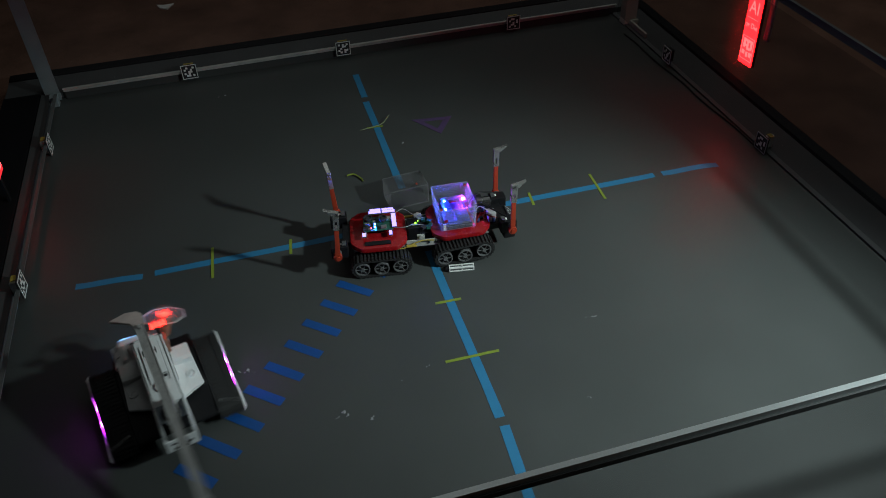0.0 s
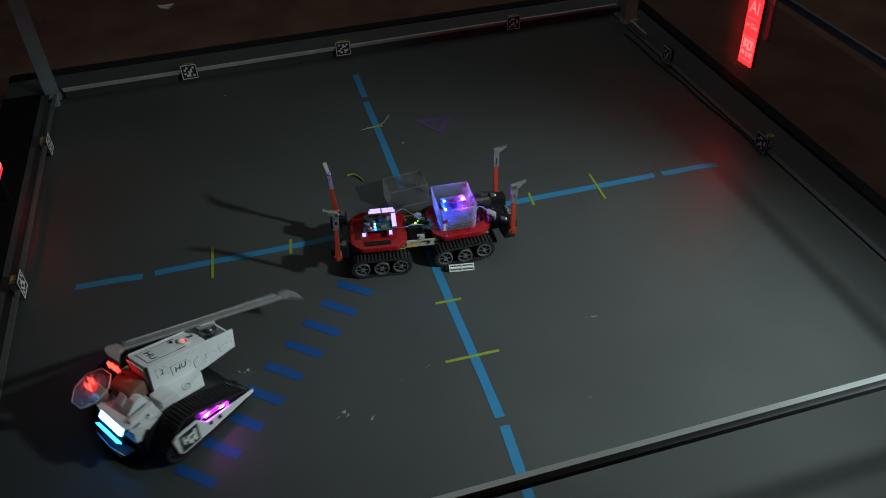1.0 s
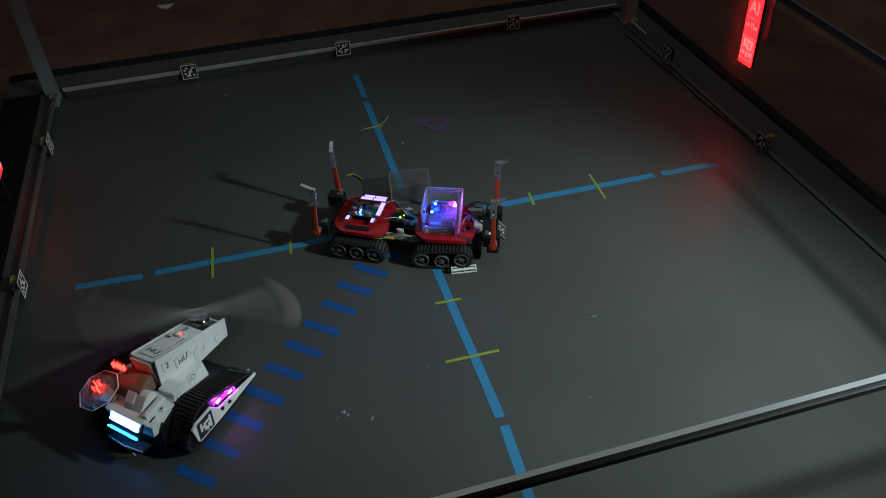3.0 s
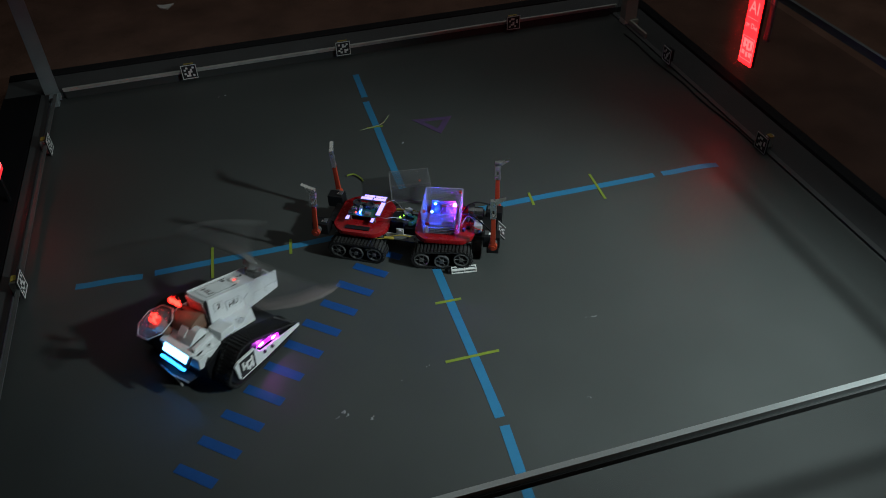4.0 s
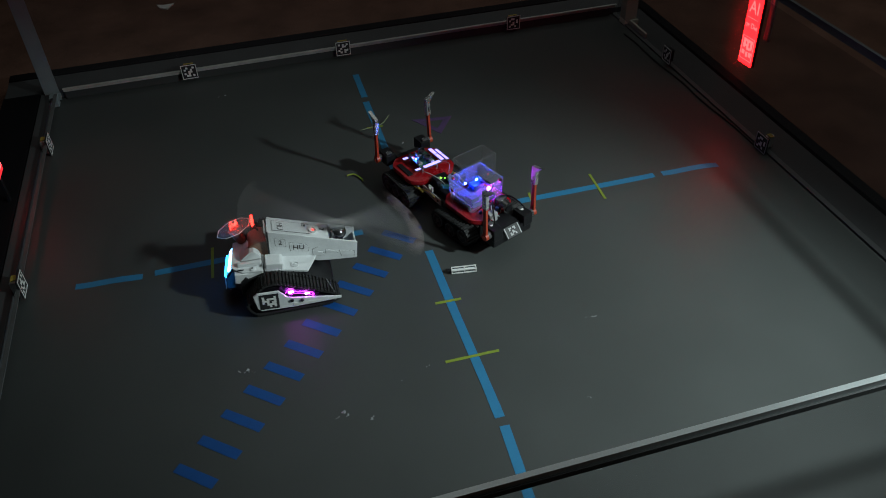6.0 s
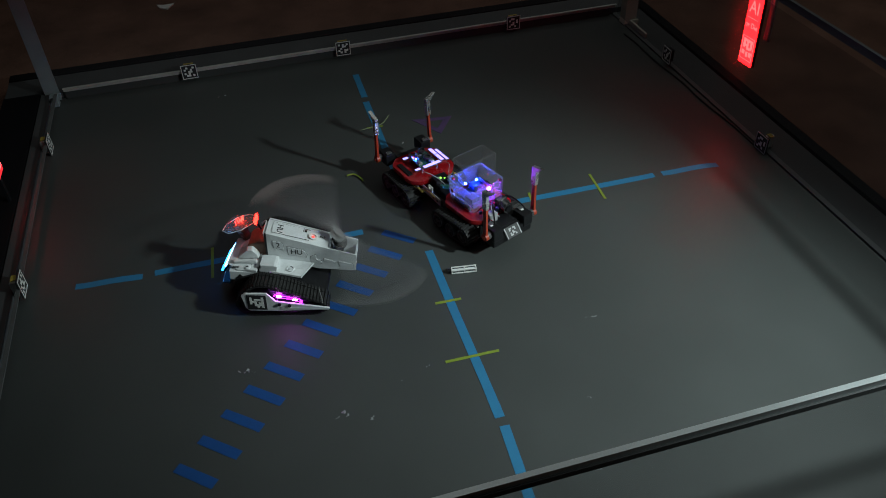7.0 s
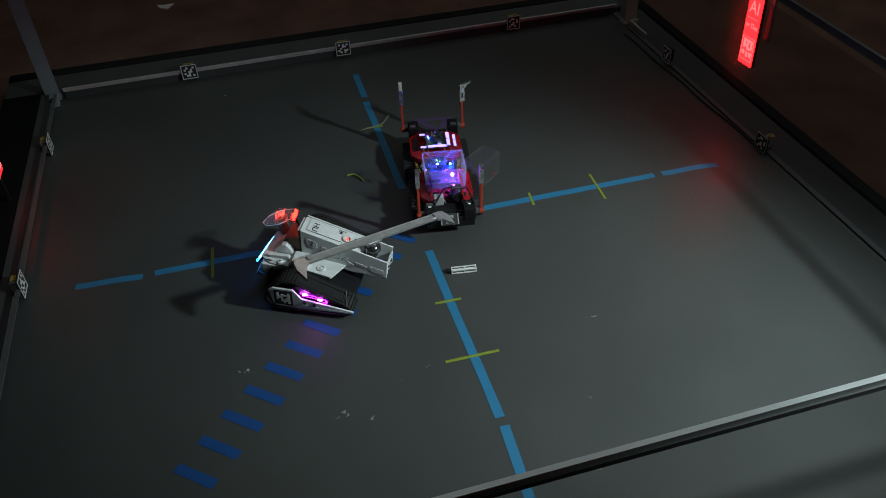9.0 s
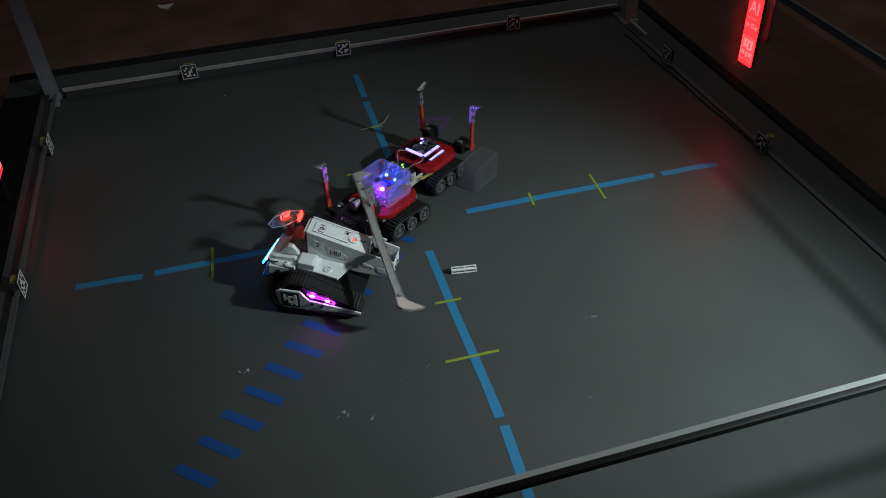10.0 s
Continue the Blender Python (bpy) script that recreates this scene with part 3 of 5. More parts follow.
# ---- white robot ----
# local: x towards the spinner, y to its left, origin on the floor
def pod(robot, s):
    """One track pod; s is -1 on the right side, 1 on the left."""
    holder = new("track_pod")
    holder.parent = robot
    holder.empty_display_size = 0.03
    outline = rounded([(-0.160, 0.005), (0.045, 0.005), (0.074, 0.022), (0.066, 0.042), (-0.085, 0.112), (-0.125, 0.112), (-0.184, 0.045)], 0.018)
    track(holder, outline, s * 0.098, s * 0.154, 0.0098, 0.0038)
    bm = bmesh.new()
    prism(bm, rounded([(-0.155, 0.012), (0.04, 0.012), (0.06, 0.026), (-0.088, 0.098), (-0.122, 0.098), (-0.172, 0.045)], 0.012), s * 0.1, s * 0.148, "y")
    part("pod_core", bm, BLACK, holder)
    # outer white armour plate
    bm = bmesh.new()
    prism(bm, [(-0.143, 0.030), (-0.06, 0.026), (0.078, 0.028), (0.079, 0.034), (-0.066, 0.062), (-0.088, 0.092), (-0.146, 0.094), (-0.158, 0.086), (-0.152, 0.04)], s * 0.1565, s * 0.1625, "y", 0.0012)
    part("armour_plate", bm, WHITE, holder, "white armour plate with a code square")
    bm = bmesh.new()
    prism(bm, [(-0.055, 0.032), (0.06, 0.031), (0.06, 0.033), (-0.055, 0.042)], s * 0.163, s * 0.1636, "y")
    part("pinstripe", bm, WHITE_CARD, holder)
    square = pose(-0.118, s * 0.1632, 0.0615, 90, 3, 0 if s < 0 else 180)
    bm = bmesh.new()
    box(bm, (0, 0, 0), (0.053, 0.053, 0.0008))
    me = part("code_square", bm, INK, holder)
    me.matrix_basis = square
    bm = bmesh.new()
    code_cells(bm, 0.038, ["#....#", "#.####", "###..#", "#.#.##", "..####", "...#.#"], 0.0016)
    cells = part("code_print", bm, WHITE_CARD, holder)
    cells.matrix_basis = square
    for x, z in ((-0.057, 0.0525), (-0.030, 0.047)):
        bm = bmesh.new()
        rod(bm, (x, s * 0.162, z), (x, s * 0.1665, z), 0.0052, 0.0045, 10)
        part("bolt", bm, BLACK, holder, smooth=True)
    # lit bay above the plate: magenta tubes bent behind a clear cover
    bm = bmesh.new()
    prism(bm, [(-0.086, 0.09), (-0.068, 0.066), (0.03, 0.046), (-0.082, 0.098)], s * 0.1485, s * 0.15, "y")
    part("light_bay", bm, BAY, holder)
    bm = bmesh.new()
    cable(bm, [(-0.07, s * 0.154, 0.074), (-0.066, s * 0.157, 0.083), (-0.05, s * 0.158, 0.079), (-0.03, s * 0.155, 0.072), (-0.012, s * 0.158, 0.068), (0.0, s * 0.155, 0.063), (0.006, s * 0.154, 0.053)], 0.0009)
    cable(bm, [(-0.062, s * 0.156, 0.068), (-0.045, s * 0.158, 0.07), (-0.025, s * 0.155, 0.063), (-0.008, s * 0.158, 0.058), (0.004, s * 0.155, 0.05)], 0.0008)
    box(bm, (0.002, s * 0.156, 0.055), (0.004, 0.002, 0.009))
    for x, z, k in ((-0.056, 0.0765, 0.0052), (-0.014, 0.0625, 0.0046)):
        lamp_bm = bmesh.new()
        ball(lamp_bm, (x, s * 0.1565, z), k, (1.6, 0.4, 0.8))
        part("pod_lamp", lamp_bm, LED_POD, holder, "small hot pink lamp", True)
    part("light_tube", bm, LED_MAGENTA, holder, "glowing magenta light tube", True)
    bm = bmesh.new()
    prism(bm, [(-0.088, 0.094), (-0.066, 0.062), (0.05, 0.04), (-0.084, 0.103), (-0.095, 0.103)], s * 0.1595, s * 0.1605, "y")
    part("bay_cover", bm, CLEAR_VIOLET, holder, "violet-tinted clear cover")
    bm = bmesh.new()
    rod(bm, (0.045, s * 0.105, 0.058), (0.062, s * 0.158, 0.05), 0.0012, n=6)
    part("feeler", bm, STEEL, holder)


# dark bay lining with the lamps' violet light put into its colour
BAY = surface("violet_lit_bay_lining", (0.045, 0.02, 0.06), 0.4, vary=0.4, scale=120.0)
CLEAR_RED = clear("clear_red_plastic", (0.8, 0.06, 0.04), body=0.16)
CLEAR_VIOLET = clear("violet_clear_plastic", (0.4, 0.1, 0.5), body=0.025)


def build_white_robot():
    r = thing("white_robot", "white tracked toy robot with a spinning blade and coloured lamps", "robot")
    for s in (-1, 1):
        pod(r, s)
    bm = bmesh.new()
    prism(bm, rounded([(-0.19, 0.03), (-0.15, 0.012), (0.05, 0.014), (0.07, 0.035), (-0.02, 0.085), (-0.12, 0.105), (-0.19, 0.085)], 0.01), -0.097, 0.097, "y", 0.002)
    part("chassis", bm, BLACK, r)
    # hull: a wedge that slopes down towards the spinner
    body = bmesh.new()
    prism(body, [(-0.094, 0.199), (0.072, 0.1425), (0.066, 0.075), (-0.098, 0.114)], -0.031, 0.031, "y", 0.002)
    hull = part("hull", body, WHITE, r, "white wedge-shaped hull")
    for s in (-1, 1):
        bm = bmesh.new()
        prism(bm, [(-0.092, 0.2015), (0.150, 0.116), (0.1435, 0.0585), (0.04, 0.069), (-0.1005, 0.112)], s * 0.0318, s * 0.0362, "y", 0.0012)
        part("side_panel", bm, WHITE, hull)
        # raised panel reliefs
        for poly in ([(-0.078, 0.176), (-0.05, 0.166), (-0.05, 0.142), (-0.078, 0.150)], [(0.02, 0.115), (0.036, 0.122), (0.036, 0.104), (0.05, 0.1), (0.05, 0.088), (0.02, 0.094)],
                     [(0.056, 0.108), (0.083, 0.098), (0.09, 0.088), (0.056, 0.096)], [(0.096, 0.096), (0.138, 0.085), (0.136, 0.068), (0.1, 0.076)], [(-0.040, 0.153), (0.004, 0.139), (0.012, 0.124), (0.008, 0.113), (-0.040, 0.124)]):
            bm = bmesh.new()
            prism(bm, rounded(poly, 0.004, 2), s * 0.036, s * 0.0374, "y", 0.0005)
            part("relief_panel", bm, WHITE, hull)
            bm = bmesh.new()
            c = (sum(p[0] for p in poly) / len(poly), sum(p[1] for p in poly) / len(poly))
            rim = [(c[0] + (p[0] - c[0]) * 1.05, c[1] + (p[1] - c[1]) * 1.07) for p in poly]
            prism(bm, rim, s * 0.0358, s * 0.0364, "y")
            part("panel_seam", bm, SEAM, hull)
        lettering("side_letters", "HU", 0.0235, pose(-0.016, s * 0.0378, 0.1325, 90, 0, 0 if s < 0 else 180) @ pose(0, 0, 0, 0, 0, -8 if s < 0 else 8), INK, hull, "black letters HU")
        lettering("side_number", "2", 0.022, pose(-0.064, s * 0.0378, 0.159, 90, 0, 0 if s < 0 else 180) @ pose(0, 0, 0, 0, 0, -8 if s < 0 else 8), INK, hull, "black figure 2")
        bm = bmesh.new()
        prism(bm, [(-0.097, 0.2), (-0.092, 0.2), (-0.0985, 0.113), (-0.103, 0.113)], s * 0.0318, s * 0.0372, "y")
        part("edge_trim", bm, INK, hull)
    bm = bmesh.new()
    box(bm, (-0.0985, 0, 0.157), (0.003, 0.058, 0.082), 0.001, Matrix.Rotation(radians(-4), 3, "Y"))
    part("rear_plate", bm, WHITE, hull)
    top = Matrix.Translation((-0.011, 0, 0.1713)) @ Matrix.Rotation(radians(18.8), 4, "Y")
    # top panel grooves and letters, in the plane of the sloping top
    def on_top(ob):
        ob.matrix_basis = top
        return ob
    bm = bmesh.new()
    for y in (-0.022, 0.022):
        box(bm, (-0.02, y, 0.0016), (0.105, 0.0012, 0.0008))
    for k in range(7):
        box(bm, (-0.034 + k * 0.009, 0.014, 0.0016), (0.006, 0.008, 0.0008))
    box(bm, (-0.045, 0, 0.0016), (0.03, 0.0008, 0.0008))
    on_top(part("top_groove", bm, INK, hull))
    bm = bmesh.new()
    box(bm, (-0.03, 0, 0.0014), (0.085, 0.044, 0.002), 0.0008)
    on_top(part("top_panel", bm, WHITE, hull))
    bm = bmesh.new()
    ring(bm, (0.043, -0.003, 0.001), 0.0135, 0.005, 0.0035)
    on_top(part("button_ring", bm, WHITE_CARD, hull, smooth=True))
    bm = bmesh.new()
    ball(bm, (0.043, -0.003, 0.002), 0.0042, (1, 1, 0.6))
    on_top(part("button_lamp", bm, LED_BUTTON, hull, "small red glowing button", True))
    lettering("top_letters", "HU", 0.024, top @ pose(-0.052, -0.002, 0.003, 0, 0, -90), INK, hull, "black letters HU")
    lettering("top_number", "2", 0.022, top @ pose(0.068, 0.004, 0.0026, 0, 0, -90), INK, hull, "black figure 2")
    # nose plate
    bm = bmesh.new()
    prism(bm, [(0.1435, 0.1), (0.148, 0.1), (0.143, 0.0605), (0.139, 0.0605)], -0.0315, 0.0315, "y")
    nose = part("nose_plate", bm, WHITE, hull)
    bm = bmesh.new()
    for y, z, w in ((-0.018, 0.088, 0.01), (-0.008, 0.078, 0.008), (0.004, 0.086, 0.012), (0.018, 0.08, 0.009), (0.01, 0.07, 0.01), (-0.016, 0.07, 0.008)):
        box(bm, (0.1462, y, z), (0.002, w, 0.006))
    part("nose_mark", bm, INK, nose)
    # fenders beside the hull: a sloping plate with a boss, and a step block
    for q in (-1, 1):
        bm = bmesh.new()
        def plate(pts, t):
            up = [bm.verts.new((x, q * y, z)) for x, y, z in pts]
            dn = [bm.verts.new((x, q * y, z - t)) for x, y, z in pts]
            n = len(pts)
            bm.faces.new(up)
            bm.faces.new(dn)
            for i in range(n):
                bm.faces.new((up[i], up[(i + 1) % n], dn[(i + 1) % n], dn[i]))
        plate([(-0.118, 0.034, 0.118), (0.028, 0.034, 0.092), (0.016, 0.062, 0.094), (-0.002, 0.090, 0.088), (-0.07, 0.086, 0.102), (-0.118, 0.083, 0.109)], 0.006)
        f = part("fender", bm, WHITE, r, "white fender plate with a round boss")
        bm = bmesh.new()
        ring(bm, (-0.034, q * 0.069, 0.0965), 0.0115, 0.0035, 0.005)
        ball(bm, (-0.034, q * 0.069, 0.098), 0.007, (1, 1, 0.5))
        part("boss", bm, WHITE, f, smooth=True)
        bm = bmesh.new()
        prism(bm, [(-0.117, 0.106), (-0.07, 0.1), (-0.066, 0.119), (-0.074, 0.1235), (-0.112, 0.128)], q * 0.038, q * 0.084, "y", 0.0025)
        part("step", bm, WHITE, f)
    # cab: flat bonnet over the lamps with a hump and a ridge, red-lit brown core, clear octagonal hatch
    bm = bmesh.new()
    top_in, top_out = 0.122, 0.113
    out = [(-0.2, 0.044, top_in), (-0.208, -0.066, top_in), (-0.178, -0.084, top_out), (-0.124, -0.09, top_out), (-0.116, -0.04, top_in), (-0.122, 0.02, top_in), (-0.15, 0.046, top_in)]
    up = [bm.verts.new(p) for p in out]
    dn = [bm.verts.new((x, y, z - 0.009)) for x, y, z in out]
    bm.faces.new(up)
    bm.faces.new(dn)
    for i in range(len(out)):
        j = (i + 1) % len(out)
        bm.faces.new((up[i], up[j], dn[j], dn[i]))
    cab = part("bonnet", bm, WHITE, r, "white angular bonnet above the lamp bar")
    bm = bmesh.new()
    prism(bm, rounded([(-0.186, 0.118), (-0.178, 0.128), (-0.152, 0.1485), (-0.138, 0.149), (-0.127, 0.136), (-0.122, 0.118)], 0.004, 3), -0.046, 0.006, "y", 0.005)
    part("bonnet_hump", bm, WHITE, cab, smooth=True)
    for y0, y1, z in ((-0.0465, -0.026, 0.0), (-0.018, 0.0065, 0.0015)):
        bm = bmesh.new()
        prism(bm, rounded([(-0.176, 0.1305 + z), (-0.153, 0.1485 + z), (-0.139, 0.1505 + z), (-0.132, 0.142 + z), (-0.15, 0.136 + z)], 0.003, 2), y0, y1, "y", 0.0012)
        part("bonnet_plate", bm, WHITE, cab)
    bm = bmesh.new()
    box(bm, (-0.157, -0.062, 0.1235), (0.066, 0.013, 0.012), 0.003)
    part("bonnet_ridge", bm, WHITE, cab)
    bm = bmesh.new()
    box(bm, (-0.183, -0.0755, 0.1165), (0.018, 0.008, 0.003), 0.001, Matrix.Rotation(radians(-24), 3, "X"))
    part("vent", bm, INK, cab)
    bm = bmesh.new()
    ball(bm, (-0.15, -0.078, 0.1155), 0.0085, (1.1, 1, 0.5))
    part("rivet", bm, WHITE, cab, smooth=True)
    bm = bmesh.new()
    ball(bm, (-0.15, -0.078, 0.1188), 0.0034, (1, 1, 0.5))
    part("rivet_hole", bm, INK, cab, smooth=True)
    for y0, y1 in ((-0.0885, -0.05), (0.012, 0.042)):
        bm = bmesh.new()
        prism(bm, [(-0.204, 0.082), (-0.2, 0.1115), (-0.126, 0.1045), (-0.124, 0.092), (-0.16, 0.068)], y0, y1, "y", 0.002)
        part("cheek", bm, WHITE, cab)
        bm = bmesh.new()
        prism(bm, [(-0.186, 0.086), (-0.172, 0.1), (-0.162, 0.086)], y0 - 0.0012, y0 + 0.001, "y")
        part("cheek_slot", bm, INK, cab)
    bm = bmesh.new()
    prism(bm, rounded([(-0.16, 0.1), (-0.155, 0.152), (-0.12, 0.165), (-0.1, 0.162), (-0.1, 0.1)], 0.012), -0.026, 0.045, "y", 0.004)
    part("cab_core", bm, RED_LIT_BROWN, r, "smooth cab core, red lamplight and shade put into its brown", True)
    # octagonal clear hatch with a red lamp inside
    hm = Matrix.Translation((-0.189, 0.055, 0.166)) @ Euler((radians(-10), radians(-16), 0)).to_matrix().to_4x4()
    bm = bmesh.new()
    octo = [(0.052 * math.cos(radians(22.5 + 45 * i)), 0.052 * math.sin(radians(22.5 + 45 * i))) for i in range(8)]
    prism(bm, octo, -0.0015, 0.0015, "z", 0.0005)
    hatch = part("hatch", bm, CLEAR, r, "clear octagonal hatch with a dome")
    hatch.matrix_basis = hm
    bm = bmesh.new()
    for i in range(8):
        rod(bm, (*octo[i], 0), (*octo[(i + 1) % 8], 0), 0.0012, n=6)
    part("hatch_rim", bm, WHITE_CARD, hatch)
    bm = bmesh.new()
    bmesh.ops.create_uvsphere(bm, u_segments=20, v_segments=12, radius=0.039)
    bmesh.ops.delete(bm, geom=[v for v in bm.verts if v.co.z < -0.001], context="VERTS")
    bmesh.ops.scale(bm, vec=(1, 1, 0.62), verts=bm.verts)
    part("dome", bm, CLEAR, hatch, "clear dome", True)
    bm = bmesh.new()
    random.seed(3)
    for k in range(14):
        a, q = random.uniform(0, 6.28), random.uniform(0.002, 0.016)
        b = (q * math.cos(a), q * math.sin(a), 0.004)
        rod(bm, b, (b[0] + random.uniform(-0.006, 0.006), b[1] + random.uniform(-0.006, 0.006), 0.013 + random.uniform(0, 0.004)), 0.0011, n=5)
    part("red_lamp", bm, LED_RED, hatch, "cluster of glowing red lamp filaments")
    bm = bmesh.new()
    rod(bm, (0.004, -0.004, -0.05), (0, 0, -0.001), 0.012, 0.02)
    part("hatch_stem", bm, RED_LIT_BROWN, hatch)
    # red beacon on a stalk
    bm = bmesh.new()
    rod(bm, (-0.122, 0.03, 0.165), (-0.130, 0.03, 0.188), 0.003)
    stalk = part("beacon_stalk", bm, BLACK, r)
    bm = bmesh.new()
    prism(bm, [(0.012, 0.187), (0.056, 0.187), (0.05, 0.209), (0.034, 0.213), (0.018, 0.209)], -0.137, -0.126, "x", 0.0012)
    part("beacon", bm, CLEAR_RED, stalk, "clear red beacon housing")
    bm = bmesh.new()
    for k in range(4):
        y = 0.02 + k * 0.0095
        for z, w in ((0.1915, 0.006), (0.1975, 0.0068), (0.2035, 0.0052)):
            box(bm, (-0.1318 - 0.0012 * (k % 2), y + 0.0012 * math.sin(z * 900), z), (0.007, w, 0.0026), 0.0006)
    part("beacon_lamp", bm, LED_RED, stalk, "stacked glowing red lamp elements")
    # lamp bar and splitter below it
    bar = Matrix.Translation((-0.213, -0.018, 0.108)) @ Euler((0, radians(38), radians(-5))).to_matrix().to_4x4()
    bm = bmesh.new()
    box(bm, (0.005, 0, 0.001), (0.006, 0.104, 0.035), 0.002)
    lamp = part("lamp_bar", bm, BLACK, r, "glowing ice blue lamp bar")
    lamp.matrix_basis = bar
    bm = bmesh.new()
    box(bm, (0, 0, 0.006), (0.005, 0.088, 0.02), 0.002)
    part("lamp_lens", bm, LED_ICE, lamp)
    bm = bmesh.new()
    box(bm, (0.002, 0, -0.021), (0.004, 0.088, 0.01), 0.001, Matrix.Rotation(radians(-75), 3, "Y"))
    part("lower_lens", bm, LED_DEEP, lamp, "deep blue lamp strip under the bar")
    bm = bmesh.new()
    prism(bm, [(-0.21, -0.075), (-0.205, 0.04), (-0.228, 0.036), (-0.236, -0.018), (-0.233, -0.07)], 0.052, 0.055, "z", 0.0008)
    sp = part("splitter", bm, INK, r, "dark splitter plate under the lamp bar")
    bm = bmesh.new()
    rod(bm, (-0.228, 0.036, 0.0545), (-0.236, -0.018, 0.0545), 0.0012, n=6)
    rod(bm, (-0.236, -0.018, 0.0545), (-0.233, -0.07, 0.0545), 0.0012, n=6)
    rod(bm, (-0.236, -0.018, 0.0545), (-0.228, -0.03, 0.012), 0.0015, n=6)
    part("splitter_edge", bm, WHITE_CARD, sp)
    # motor and blade
    tilt = Matrix.Rotation(radians(19), 4, "Y")
    bm = bmesh.new()
    rod(bm, (0, 0, -0.04), (0, 0, -0.004), 0.019, 0.0205, 24)
    ball(bm, (0, 0, 0.0), 0.024, (1, 1, 0.78), 24, 14)
    motor = part("motor", bm, CHROME_DARK, r, "dark polished spinner motor", True)
    motor.matrix_basis = Matrix.Translation((0.101, -0.002, 0.1385)) @ tilt
    blade = new("blade")
    blade.parent = r
    blade.empty_display_size = 0.03
    bm = bmesh.new()
    prism(bm, [(-0.011, -0.003), (0.011, -0.003), (0.011, 0.005), (0.0092, 0.005), (0.0088, 0.003), (-0.0088, 0.003), (-0.0092, 0.005), (-0.011, 0.005)], -0.228, 0.245, "x", 0.0005)
    part("blade_bar", bm, BLADE, blade, "grey steel channel blade")
    bm = bmesh.new()
    rod(bm, (0, 0, -0.022), (0, 0, -0.003), 0.011, n=16)
    box(bm, (0, 0, -0.0095), (0.042, 0.028, 0.013), 0.003)
    part("blade_mount", bm, ALU, blade)
    bm = bmesh.new()
    prism(bm, [(-0.216, 0.013), (-0.216, -0.012), (-0.228, -0.018), (-0.252, -0.058), (-0.259, -0.02), (-0.254, 0.004), (-0.244, 0.014)], -0.005, 0.005, "z", 0.001)
    part("pick", bm, PICK, blade, "pale pick head with a red edge")
    bm = bmesh.new()
    prism(bm, [(0.235, 0.013), (0.235, -0.013), (0.25, -0.017), (0.274, -0.05), (0.28, -0.016), (0.27, 0.008), (0.256, 0.013)], -0.004, 0.005, "z", 0.001)
    part("claw", bm, BLADE, blade, "grey hooked claw")
    for x in (-0.21, 0.232):
        bm = bmesh.new()
        rod(bm, (x, 0, 0), (x, 0, 0.011), 0.005, n=8)
        part("blade_bolt", bm, STEEL, blade)
    return r, blade


LED_BUTTON = glow("red_button", (1.0, 0.10, 0.08), 2.2)
SEAM = surface("grey_seam", (0.2, 0.205, 0.21), 0.6)
CHROME_DARK = surface("dark_polished_metal", (0.22, 0.22, 0.225), 0.14, 0.9, vary=0.2)
BLADE = surface("grey_blade", (0.36, 0.36, 0.355), 0.45, 0.55, vary=0.25, scale=50.0)
PICK = surface("pale_pick", (0.47, 0.38, 0.36), 0.4, 0.1, vary=0.2)


